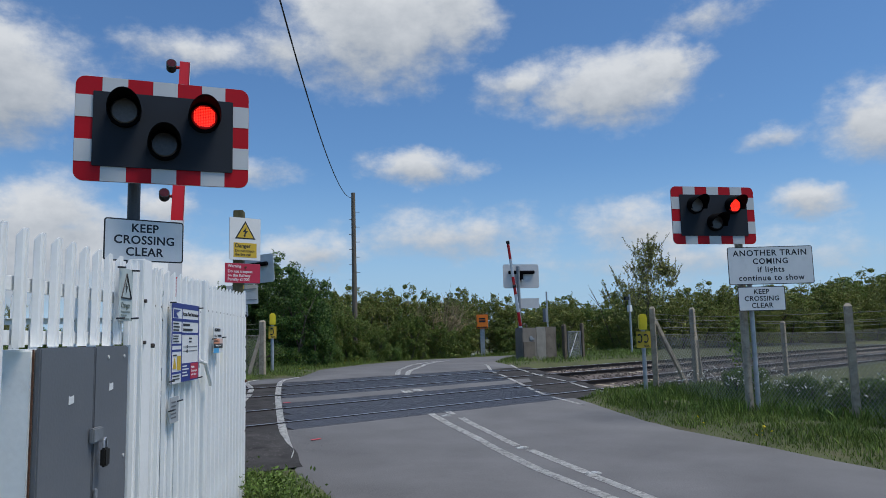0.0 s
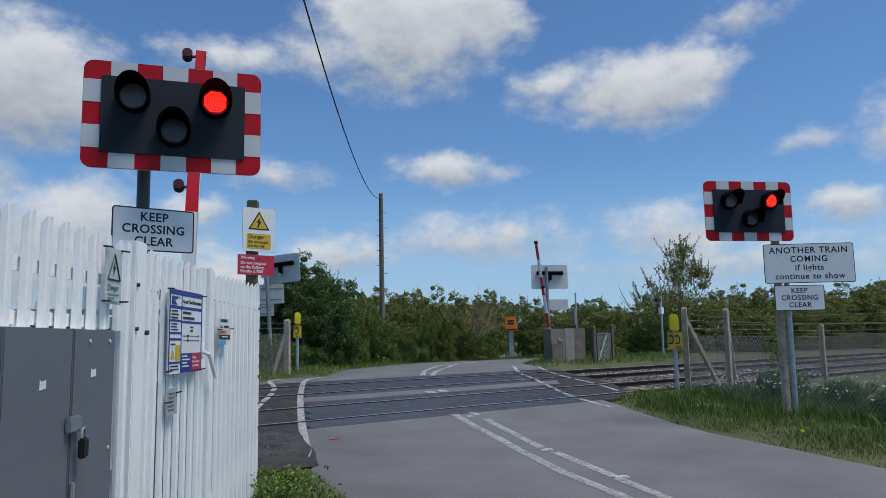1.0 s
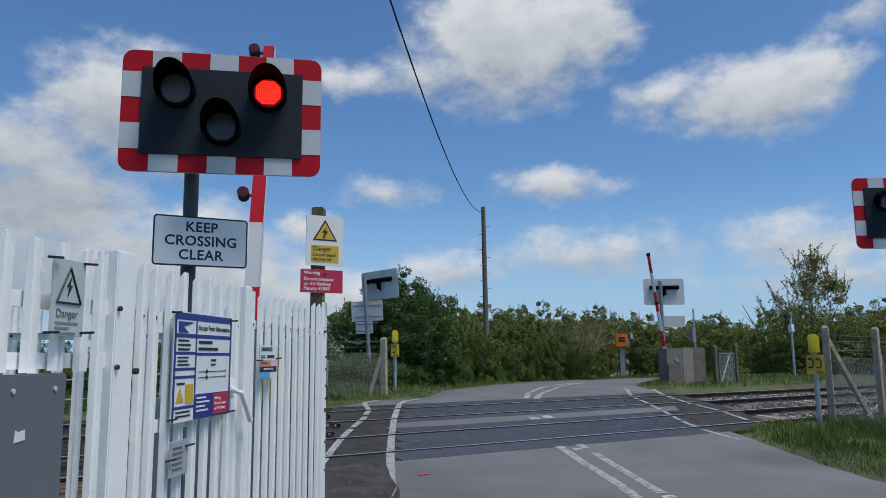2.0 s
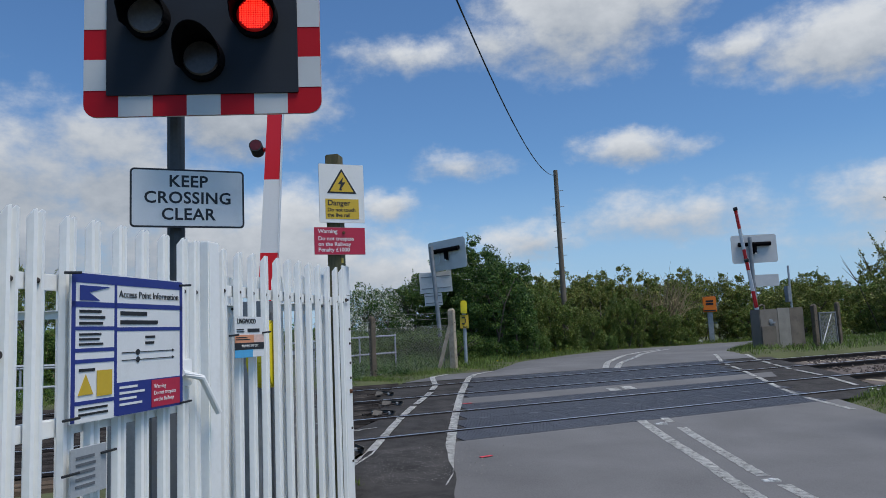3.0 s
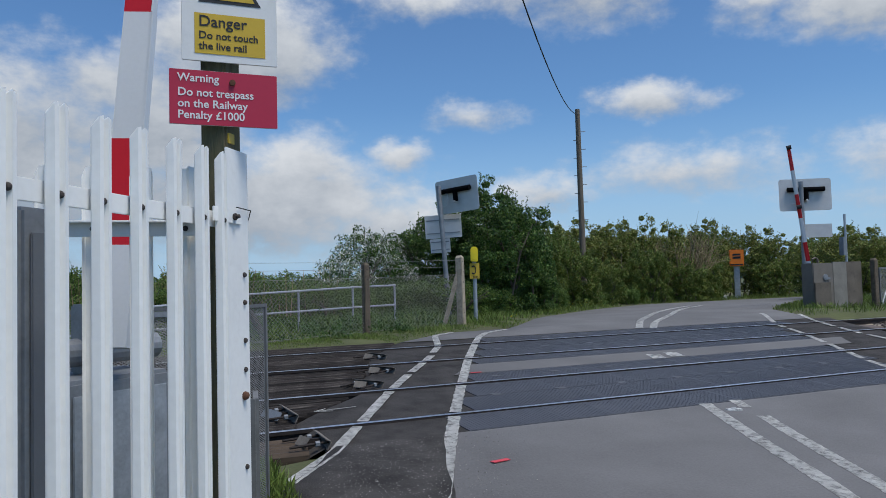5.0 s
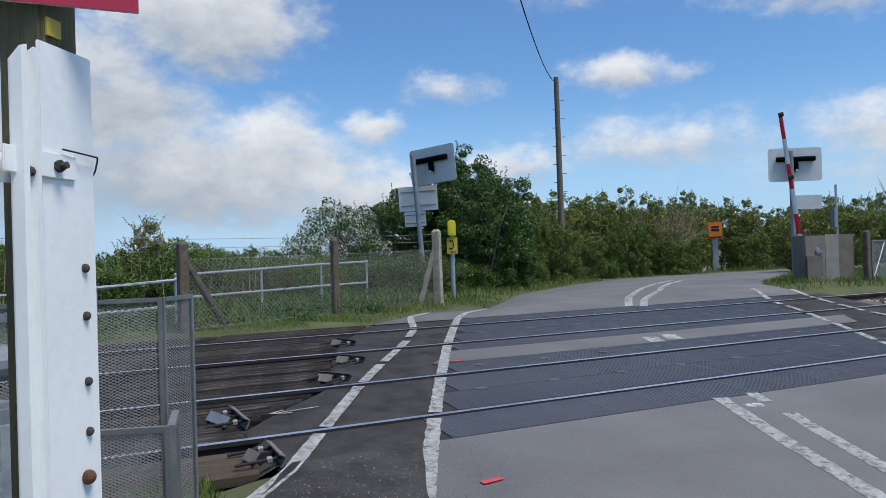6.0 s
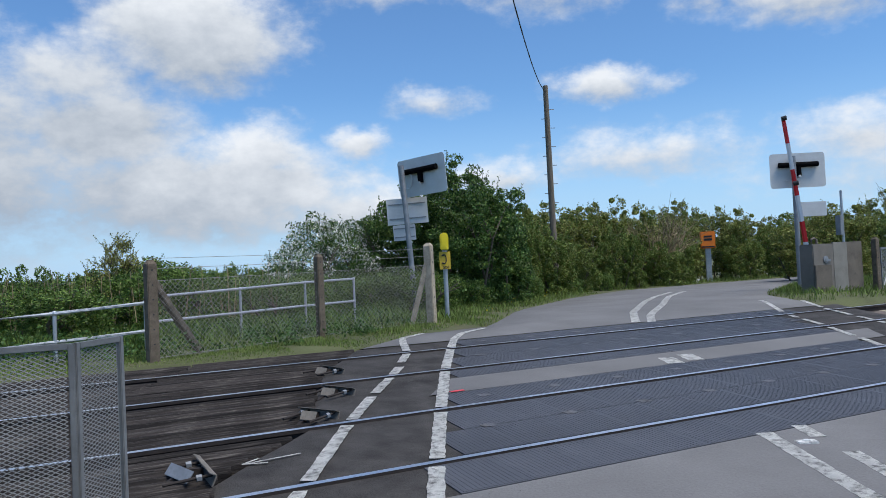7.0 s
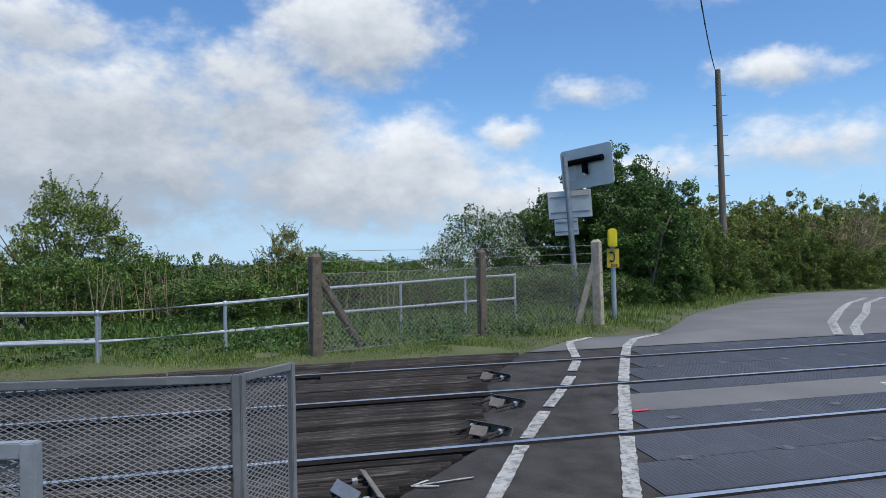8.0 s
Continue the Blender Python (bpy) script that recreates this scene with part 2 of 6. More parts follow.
POST_WOOD = material("old wooden post", (0.13, 0.115, 0.06), 0.9, dark=0.55, scale=4, fine=40, bump=0.6, stretch=(8, 8, 0.7), stain=(0.09, 0.12, 0.04), amount=0.5)
POLE_WOOD = material("utility pole wood", (0.15, 0.125, 0.095), 0.9, dark=0.6, scale=3, fine=30, bump=0.5, stretch=(6, 6, 0.4))
WIRE = material("chain link wire", (0.27, 0.27, 0.25), 0.7, 0.2, dark=0.8, bump=0)
BARRIER_GREY = material("barrier pale grey", (0.66, 0.68, 0.69), 0.35, dark=0.95, scale=2, fine=60, bump=0.03)
BARRIER_RED = material("barrier red", (0.58, 0.012, 0.018), 0.32, dark=0.94, scale=2, fine=60, bump=0.03)
BOLT_STEEL = material("dark weathered bolt", (0.06, 0.05, 0.045), 0.8, 0.3, dark=0.5, scale=30, bump=0.3)
RUST = material("rusted bolt", (0.13, 0.06, 0.035), 0.85, 0.3, dark=0.5, scale=30, bump=0.3)
BARK = material("bark", (0.11, 0.09, 0.07), 0.9, dark=0.6, scale=6, fine=40, bump=0.5)
DRY = material("dry stems", (0.30, 0.23, 0.13), 0.9, dark=0.7, scale=3, bump=0, spread=0.3, island=True)
LEAF_DARK = leaf_material("dark green leaves", (0.052, 0.112, 0.025))
LEAF_MID = leaf_material("mid green leaves", (0.122, 0.188, 0.038))
LEAF_OLIVE = leaf_material("olive leaves", (0.225, 0.235, 0.062))
LEAF_FRESH = leaf_material("fresh green leaves", (0.18, 0.26, 0.045))
BLOSSOM = leaf_material("white blossom", (0.78, 0.77, 0.70), 0.12)
PETAL_YELLOW = leaf_material("yellow flower", (0.75, 0.58, 0.02), 0.1)
GRASS = leaf_material("grass blades", (0.145, 0.205, 0.045), 0.55)
DRY_GRASS = leaf_material("dry grass blades", (0.30, 0.25, 0.12), 0.4)
LED = glow("lit red lamp", (1.0, 0.03, 0.015), 2.0)
LENS_OFF = material("unlit lamp lens", (0.05, 0.043, 0.043), 0.25, dark=0.8, scale=40, bump=0.1)
LENS_RED_OFF = material("unlit red lens", (0.10, 0.015, 0.015), 0.25, dark=0.8, scale=40, bump=0.1)
LENS_PALE = material("unlit pale lens", (0.11, 0.095, 0.09), 0.3, dark=0.8, scale=40, bump=0.1)


# ---------------------------------------------------------------- mesh helpers
def mesh_object(name, bm, mat, smooth=False):
    me = bpy.data.meshes.new(name)
    bmesh.ops.recalc_face_normals(bm, faces=bm.faces)
    bm.to_mesh(me)
    bm.free()
    for one in (mat if isinstance(mat, (list, tuple)) else [mat]):
        me.materials.append(one)
    if smooth:
        for p in me.polygons:
            p.use_smooth = True
    return new(name, me)


def part(name, bm, mat, parent, label="", smooth=False):
    ob = mesh_object(name, bm, mat, smooth)
    ob.parent = parent
    if label:
        ob["label"] = label
    return ob


def thing(name, m, label, category, group="", kind=""):
    ob = new(name)
    ob.empty_display_size = 0.1
    ob.matrix_world = m
    return tagged(ob, label, category, group, kind)


def at_bearing(x, y, z, deg):
    return pose(x, y, z, 0, 0, deg)


def box(bm, x0, x1, y0, y1, z0, z1, bevel=0.0, m=None):
    r = bmesh.ops.create_cube(bm, size=1.0)
    vs = r["verts"]
    for v in vs:
        v.co = Vector(((x0 + x1) / 2 + v.co.x * (x1 - x0), (y0 + y1) / 2 + v.co.y * (y1 - y0), (z0 + z1) / 2 + v.co.z * (z1 - z0)))
    if bevel:
        es = list({e for v in vs for e in v.link_edges})
        vs = list({v for g in bmesh.ops.bevel(bm, geom=es, offset=bevel, segments=2, affect="EDGES")["faces"] for v in g.verts} | {v for v in vs if v.is_valid})
    if m is not None:
        bmesh.ops.transform(bm, matrix=m, verts=vs)
    return bm


def tube(bm, a, b, r0, r1=None, seg=10, cap=True):
    a, b = Vector(a), Vector(b)
    d = b - a
    q = d.to_track_quat("Z", "Y").to_matrix().to_4x4()
    bmesh.ops.create_cone(bm, cap_ends=cap, segments=seg, radius1=r0, radius2=r0 if r1 is None else r1, depth=d.length, matrix=Matrix.Translation((a + b) / 2) @ q)
    return bm


def pipe(bm, pts, r, seg=8):
    """One bent tube through the points."""
    pts = [Vector(p) for p in pts]
    rings = []
    for i, p in enumerate(pts):
        d = (pts[min(i + 1, len(pts) - 1)] - pts[max(i - 1, 0)]).normalized()
        q = d.to_track_quat("Z", "Y")
        rings.append([bm.verts.new(p + q @ Vector((r * math.cos(6.2832 * k / seg), r * math.sin(6.2832 * k / seg), 0))) for k in range(seg)])
    for u, v in zip(rings, rings[1:]):
        best = min(range(seg), key=lambda s: (u[0].co - v[s].co).length)
        for k in range(seg):
            bm.faces.new((u[k], u[(k + 1) % seg], v[(k + 1 + best) % seg], v[(k + best) % seg]))
    bm.faces.new(rings[0][::-1])
    bm.faces.new(rings[-1])
    return bm


def slab(bm, outline, y0, y1):
    """An outline in x, z, given thickness along y."""
    lo = [bm.verts.new((x, y0, z)) for x, z in outline]
    hi = [bm.verts.new((x, y1, z)) for x, z in outline]
    bm.faces.new(lo)
    bm.faces.new(hi[::-1])
    n = len(outline)
    for i in range(n):
        bm.faces.new((lo[i], hi[i], hi[(i + 1) % n], lo[(i + 1) % n]))
    return bm


def round_rect(w, h, r, seg=5):
    pts = []
    for cx, cz, a0 in ((w / 2 - r, h / 2 - r, 0), (-w / 2 + r, h / 2 - r, 90), (-w / 2 + r, -h / 2 + r, 180), (w / 2 - r, -h / 2 + r, 270)):
        for k in range(seg + 1):
            a = radians(a0 + 90 * k / seg)
            pts.append((cx + r * math.cos(a), cz + r * math.sin(a)))
    return pts


def rect(x0, x1, z0, z1):
    return [(x0, z0), (x1, z0), (x1, z1), (x0, z1)]


def prism(bm, outline, z0, z1):
    """An outline in x, y, raised along z."""
    lo = [bm.verts.new((x, y, z0)) for x, y in outline]
    hi = [bm.verts.new((x, y, z1)) for x, y in outline]
    bm.faces.new(lo[::-1])
    bm.faces.new(hi)
    n = len(outline)
    for i in range(n):
        bm.faces.new((lo[i], lo[(i + 1) % n], hi[(i + 1) % n], hi[i]))
    return bm


def lettering(text, size, parent, x, z, y=-0.006, mat=None, align="CENTER", bold=0.0, label="", spacing=1.0):
    """Raised letters facing -y of the parent."""
    cu = bpy.data.curves.new("text", "FONT")
    cu.body, cu.size, cu.align_x, cu.align_y = text, size, align, "CENTER"
    cu.extrude, cu.offset, cu.space_character = 0.0008, bold, spacing
    cu.resolution_u = 3
    tmp = bpy.data.objects.new("text", cu)
    scene.collection.objects.link(tmp)
    bpy.context.view_layer.update()
    me = bpy.data.meshes.new_from_object(tmp.evaluated_get(bpy.context.evaluated_depsgraph_get()))
    bpy.data.objects.remove(tmp)
    me.materials.clear()
    me.materials.append(mat or SIGN_BLACK)
    ob = new("lettering", me)
    ob.parent = parent
    ob.matrix_local = pose(x, y, z, 90, 0, 0)
    if label:
        ob["label"] = label
    return ob


GY = [-400, -100, -8, -4, -2, 0, 1.5, 3.3, 4.85, 6.5, 9, 20, 29, 60, 200, 900]
GZ = [-0.4, -0.28, -0.25, -0.2, -0.12, 0, 0.1, 0.22, 0.31, 0.42, 0.47, 0.2, -0.15, -0.3, -0.6, -1.5]


def gz(y):
    return float(np.interp(y, GY, GZ))


# ---------------------------------------------------------------- ground, road, railway
ROAD_Y = [-60, -22, -13, -8.7, -4.9, -3.0, -1.65, -0.72]
ROAD_L = [-27, -9.6, -5.3, -3.45, -2.05, -1.5, -1.05, -0.5]
ROAD_R = [-20, -2.6, 1.3, 3.3, 4.9, 6.0, 6.8, 7.3]
FAR_L = [(1.35, 5.55), (2.6, 6.45), (4.3, 6.7), (5.1, 7.6), (7.3, 10.2), (12.4, 15.3), (19, 20.5), (28, 24.5), (42, 27), (80, 29)]
FAR_R = [(12.0, 5.55), (12.5, 6.5), (13.0, 7.3), (13.7, 8.4), (15.6, 9.9), (20, 13.0), (26, 16.5), (33, 19), (45, 21), (80, 22)]


def off_road(x, y):
    """Metres outside the carriageway; 0 on it."""
    if y < -0.72:
        l, r = np.interp(y, ROAD_Y, ROAD_L), np.interp(y, ROAD_Y, ROAD_R)
        return max(l - x, x - r, 0.0)
    if y < 5.55:
        return max(-1.6 + 0.47 * y - x, x - (9.2 + 0.6 * y), 0.0)
    l = np.interp(x, [p[0] for p in FAR_L], [p[1] for p in FAR_L])
    r = np.interp(x, [p[0] for p in FAR_R], [p[1] for p in FAR_R], left=5.5)
    return max(y - l, r - y, 0.0) * 0.8


def on_track(y):
    return -0.75 < y < 5.6


def ground_z(x, y):
    d = off_road(x, y)
    n = noise.noise((x * 0.35, y * 0.35, 0)) * 0.06 + noise.noise((x * 1.3, y * 1.3, 4)) * 0.025
    z = gz(y)
    if on_track(y):
        return z - (0.12 if d == 0 else 0.2)
    if d == 0:
        return z - 0.06
    k = min(1.0, d / 1.2)
    bank = 0.12 * k if y < 0 else 0.05 * k
    if y < -0.7 and x < 0:
        bank = 0.03 * k
    if y > 6.2 and x < 3:
        bank = 0.02 - 0.06 * min(1.0, d / 3)
    return z - 0.02 + bank + n * k


def axis(fine0, fine1, step, far):
    a = list(np.arange(fine0, fine1, step))
    d, lo, hi = step, fine0, fine1
    left, right = [], []
    while hi < far:
        d *= 1.35
        lo, hi = lo - d, hi + d
        left.append(lo)
        right.append(hi)
    return left[::-1] + a + right


gx, gy = axis(-12, 26, 0.45, 1500), axis(-15, 26, 0.45, 1500)
gv = [(x, y, ground_z(x, y)) for y in gy for x in gx]
w = len(gx)
gf = [(j * w + i, j * w + i + 1, (j + 1) * w + i + 1, (j + 1) * w + i) for j in range(len(gy) - 1) for i in range(w - 1)]
me = bpy.data.meshes.new("ground")
me.from_pydata(gv, [], gf)
me.materials.append(GROUND)
for p in me.polygons:
    p.use_smooth = True
ground = tagged(new("ground", me), "grassy soil verges and fields on flat land", "ground", kind="structure")


def strip(name, left, right, mat, lift=0.0, cuts=6, label="", parent=None):
    """A paved sheet between two edges, following the ground, with a turned-down rim."""
    bm = bmesh.new()
    rows = []
    for i in range(len(left) - 1):
        for k in range(cuts if i < len(left) - 2 else cuts + 1):
            t = k / cuts
            a = (left[i][0] * (1 - t) + left[i + 1][0] * t, left[i][1] * (1 - t) + left[i + 1][1] * t)
            b = (right[i][0] * (1 - t) + right[i + 1][0] * t, right[i][1] * (1 - t) + right[i + 1][1] * t)
            row = []
            for s in (-0.02, 0, 0.25, 0.5, 0.75, 1, 1.02):
                x, y = a[0] + (b[0] - a[0]) * s, a[1] + (b[1] - a[1]) * s
                wob = 0.05 * noise.noise((x * 1.7, y * 1.7, 9)) if s in (0, 1) else 0
                z = gz(y) + lift - (0.1 if s in (-0.02, 1.02) else 0)
                row.append(bm.verts.new((x + wob, y, z)))
            rows.append(row)
    for r0, r1 in zip(rows, rows[1:]):
        for j in range(6):
            bm.faces.new((r0[j], r0[j + 1], r1[j + 1], r1[j]))
    ob = mesh_object(name, bm, mat, smooth=True)
    return tagged(ob, label, "road", kind="structure")


strip("road", list(zip(ROAD_L, ROAD_Y)), list(zip(ROAD_R, ROAD_Y)), ASPHALT, label="grey asphalt road leading up to the level crossing")
strip("road_beyond", FAR_L, FAR_R, ASPHALT, label="grey asphalt road bending away beyond the crossing")
strip("pavement", [(-2.45, -3.3), (-2.25, -1.75), (-1.75, -1.1), (-1.55, -0.73)], [(-1.55, -3.4), (-1.15, -2.6), (-0.85, -1.75), (-0.45, -0.73)], OLD_ASPHALT, 0.006, label="worn dark asphalt footway edge")
strip("crossing_bed", [(-1.65, -0.72), (-1.55, 0.5), (-0.45, 1.7), (0.0, 3.0), (0.4, 4.2), (1.3, 5.55)],
      [(9.0, -0.72), (9.7, 0.5), (10.6, 1.7), (11.2, 3.0), (11.8, 4.2), (12.6, 5.55)], OLD_ASPHALT, -0.012, label="dark patched asphalt between the rails")
strip("crossing_strip", [(0.95, 2.13), (1.5, 2.82)], [(9.0, 2.13), (9.6, 2.82)], ASPHALT, 0.0, label="paler asphalt strip between the two tracks")


def marking(points, width, name="road_marking", label="worn white painted road line"):
    """A painted line, broken where it meets the rails."""
    bm = bmesh.new()
    dense = []
    for a, b in zip(points, points[1:]):
        n = max(2, int(math.dist(a, b) / 0.05))
        dense += [(a[0] + (b[0] - a[0]) * k / n, a[1] + (b[1] - a[1]) * k / n) for k in range(n)]
    dense.append(points[-1])
    prev = None
    for i, (x, y) in enumerate(dense):
        q, p = dense[min(i + 1, len(dense) - 1)], dense[max(i - 1, 0)]
        d = Vector((q[0] - p[0], q[1] - p[1])).normalized()
        if any(abs(y - r) < 0.07 for r in RAILS):
            prev = None
            continue
        hw = width / 2 * (0.94 + 0.14 * noise.noise((x * 9, y * 9, 0)) + 0.12 * noise.noise((x * 31, y * 31, 5)))
        z = gz(y) + 0.005
        row = [bm.verts.new((x - d.y * hw, y + d.x * hw, z)), bm.verts.new((x + d.y * hw, y - d.x * hw, z))]
        if prev:
            bm.faces.new((prev[0], prev[1], row[1], row[0]))
        prev = row
    bmesh.ops.solidify(bm, geom=bm.faces[:], thickness=0.003)
    ob = mesh_object(name, bm, PAINT_LINE)
    return tagged(ob, label, "road marking", kind="structure")


RAILS = (0.0, 1.505, 3.322, 4.85)
marking([(-1.4, -2.75), (-1.15, -2.36), (-0.75, -1.52), (0, 0), (0.77, 1.5), (1.725, 3.32), (2.58, 4.85), (3.05, 5.65), (3.45, 6.15), (4.1, 6.5)], 0.14)
marking([(-2.15, -1.6), (-1.6, -0.9), (-1.09, 0), (-0.22, 1.5), (0.35, 2.4)], 0.13)
marking([(0.45, 2.55), (0.965, 3.32), (1.3, 3.85)], 0.13)
marking([(1.45, 4.15), (1.85, 4.85)], 0.13)
marking([(1.9, 5.0), (2.2, 5.85), (2.35, 6.2), (2.85, 6.5)], 0.13)
for pts in ([(6.5, -1.6), (6.95, -0.32)], [(7.1, -0.1), (7.5, 0.7)], [(7.6, 0.85), (8.5, 2.2)], [(8.62, 2.4), (9.2, 3.3)], [(9.35, 3.5), (9.75, 4.2)], [(9.85, 4.4), (10.2, 4.95)], [(10.4, 5.2), (11.6, 6.6), (12.0, 7.1)],
            [(8.75, -0.95), (9.02, 0.05)], [(9.15, 0.3), (9.9, 1.6)], [(10.0, 1.8), (10.35, 2.8)], [(10.4, 3.0), (10.9, 3.9)], [(11.0, 4.1), (11.6, 5.1)], [(11.7, 5.25), (12.5, 6.35)]):
    marking(pts, 0.11)
marking([(2.9, -0.7), (1.69, -3.33), (0.53, -5.6), (-0.12, -7.17), (-2.5, -12.2), (-7.1, -22)], 0.16)
for pts in ([(3.36, -0.69), (3.2, -1.02)], [(3.05, -1.42), (1.7, -4.16)], [(1.55, -4.55), (0.74, -6.24)], [(0.7, -6.3), (0.1, -7.6)], [(-0.3, -8.5), (-2.0, -12.0)]):
    marking(pts, 0.15)
for pts in ([(4.58, 2.12), (4.74, 2.5)], [(4.98, 2.16), (5.14, 2.56)]):
    marking(pts, 0.24, label="short white painted block between the tracks")
marking([(6.9, 5.6), (7.5, 6.35), (8.0, 6.95), (9.6, 8.5), (12.6, 11.4), (16, 14.3)], 0.17)
marking([(7.15, 5.45), (7.8, 6.2), (8.4, 6.75), (10.0, 8.2), (12.9, 11.1), (16.3, 14.0)], 0.17)


def stud(x, y):
    t = thing("road_stud", at_bearing(x, y, gz(y), -25), "small white reflecting road stud in a worn line", "road stud", "road studs")
    bm = bmesh.new()
    box(bm, -0.09, 0.09, -0.05, 0.05, -0.01, 0.012, 0.006)
    part("casing", bm, PAINT_LINE, t)
    bm = bmesh.new()
    box(bm, -0.03, 0.03, -0.03, 0.03, 0.008, 0.022, 0.006)
    part("reflector", bm, WHITE_REFL, t)


stud(1.6, -4.35)
stud(2.98, -1.07)
stud(0.78, -6.3)


def rail(y):
    prof = [(-0.036, 0.012), (0.036, 0.012), (0.036, -0.025), (0.012, -0.04), (0.009, -0.11), (0.07, -0.135), (0.07, -0.15), (-0.07, -0.15), (-0.07, -0.135), (-0.009, -0.11), (-0.012, -0.04), (-0.036, -0.025)]
    bm = bmesh.new()
    xs = [-160, -60, -20, -8, 0, 8, 20, 60, 160]
    rows = [[bm.verts.new((x, y + py, gz(y) + pz)) for py, pz in prof] for x in xs]
    n = len(prof)
    for r0, r1 in zip(rows, rows[1:]):
        for j in range(n):
            f = bm.faces.new((r0[j], r1[j], r1[(j + 1) % n], r0[(j + 1) % n]))
            f.material_index = 0 if j == 0 else 1
    ob = mesh_object("rail", bm, [RAIL_TOP, RAIL_SIDE])
    return tagged(ob, "steel running rail with a polished top and rusty sides", "rail", "running rails", "structure")


for ry in RAILS:
    rail(ry)


def x_left(y):
    return float(np.interp(y, [-0.72, 0, 1.5, 3.3, 4.85, 5.6], [-0.35, 0.09, 0.86, 1.82, 2.67, 3.15]))


def x_right(y):
    return float(np.interp(y, [-0.72, 0, 1.5, 3.3, 4.85, 5.6], [6.8, 7.1, 8.0, 9.2, 10.15, 10.9]))


bed = thing("crossing_deck", pose(0, 0, 0), "dark ribbed rubber crossing panels laid between the rails", "crossing deck", kind="structure")
ROWS = [(-0.70, -0.055), (0.085, 0.74), (0.75, 1.42), (1.57, 2.12), (2.83, 3.25), (3.41, 4.08), (4.09, 4.765), (4.925, 5.5)]
panel_mesh = {}
for y0, y1 in ROWS:
    bm = bmesh.new()
    box(bm, 0, 0.597, y0, y1, -0.06, 0.0)
    for k in range(13):
        x = 0.026 + 0.0425 * k
        box(bm, x, x + 0.026, y0 + 0.015, y1 - 0.015, -0.004, 0.0022)
    for v in bm.verts:
        v.co.z += gz(v.co.y)
    first = part("panel", bm, RUBBER, bed)
    x, end, k = x_left((y0 + y1) / 2), x_right((y0 + y1) / 2), 0
    while x < end - 0.3:
        ob = first if k == 0 else new("panel", first.data)
        ob.parent = bed
        ob.matrix_local = pose(x, 0, 0.0005 * ((k * 7) % 3 - 1))
        x, k = x + 0.6, k + 1
# worn white flecks on the panels
bm = bmesh.new()
for y in (0.75, 1.84, 4.08, 5.2):
    for k in range(9):
        x = x_left(y) + 0.35 + k * 0.95
        if x > x_right(y) - 0.2:
            break
        q = [bm.verts.new((x + a, y + b, gz(y + b) + 0.0065)) for a, b in ((0.02, -0.05), (0.15, -0.05), (0.13, 0.05), (0, 0.05))]
        bm.faces.new(q)
bmesh.ops.solidify(bm, geom=bm.faces[:], thickness=0.002)
part("panel_mark", bm, material("worn pale mark", (0.20, 0.20, 0.21), 0.7, dark=0.6, scale=20, stain=(0.07, 0.07, 0.08), amount=0.8), bed, "small pale worn marks")
bm = bmesh.new()
box(bm, -0.09, 0.09, -0.03, 0.03, 0, 0.005)
ob = mesh_object("spray_mark", bm, material("red spray paint", (0.6, 0.06, 0.08), 0.8, stain=(0.1, 0.1, 0.1), amount=0.4))
ob.matrix_world = pose(-0.35, -1.75, gz(-1.75) + 0.007, 0, 0, 10)
tagged(ob, "short red sprayed survey mark on asphalt", "paint mark", kind="structure")
ob = copy_thing(ob, pose(1.3, 2.16, gz(2.16) + 0.004, 0, 0, 5))
bm = bmesh.new()
for a, b in (((-0.25, 0), (0.25, 0.06)), ((-0.25, 0), (-0.1, 0.09)), ((-0.25, 0), (-0.05, -0.05))):
    d = Vector((b[0] - a[0], b[1] - a[1], 0)).normalized() * 0.012
    bm.faces.new([bm.verts.new((px + s * -d.y, py + s * d.x, 0)) for px, py, s in ((*a, 1), (*a, -1), (*b, -1), (*b, 1))])
bmesh.ops.solidify(bm, geom=bm.faces[:], thickness=0.003)
ob = mesh_object("arrow_mark", bm, PAINT_LINE)
ob.matrix_world = pose(-1.15, 0.72, gz(0.72) + 0.006, 3.7, 0, 0)
tagged(ob, "rough white chalked arrow on dark asphalt", "paint mark", kind="structure")


# timber guards between the rails to the west
def guard_end(y):
    return float(np.interp(y, [-0.7, 0.6, 1.6, 3.0, 4.1, 5.6], [-1.75, -1.65, -0.5, -0.1, 0.35, 1.3]))


guards = thing("trespass_guard", pose(0, 0, 0), "weathered dark timber trespass guard boards between the rails", "timber guard", kind="structure")
rng = random.Random(5)
board = {}
for kind, mat in (("dark", TIMBER), ("brown", BROWN_TIMBER)):
    for v in range(3):
        bm = bmesh.new()
        h = 0.052
        prof = [(-h, -0.09), (h, -0.09), (h, -0.02 - 0.01 * v), (0.012, 0.012), (-0.012, 0.012), (-h, -0.02)]
        rows = [[bm.verts.new((x, py, pz + 0.008 * noise.noise((x * 2, v * 3.1, pz * 9)))) for py, pz in prof] for x in (0, -0.8, -1.6, -2.4)]
        for r0, r1 in zip(rows, rows[1:]):
            for j in range(6):
                bm.faces.new((r0[j], r1[j], r1[(j + 1) % 6], r0[(j + 1) % 6]))
        bm.faces.new(rows[0])
        bm.faces.new(rows[-1][::-1])
        board[kind, v] = part("board", bm, mat, guards)
used = set()
y = -0.66
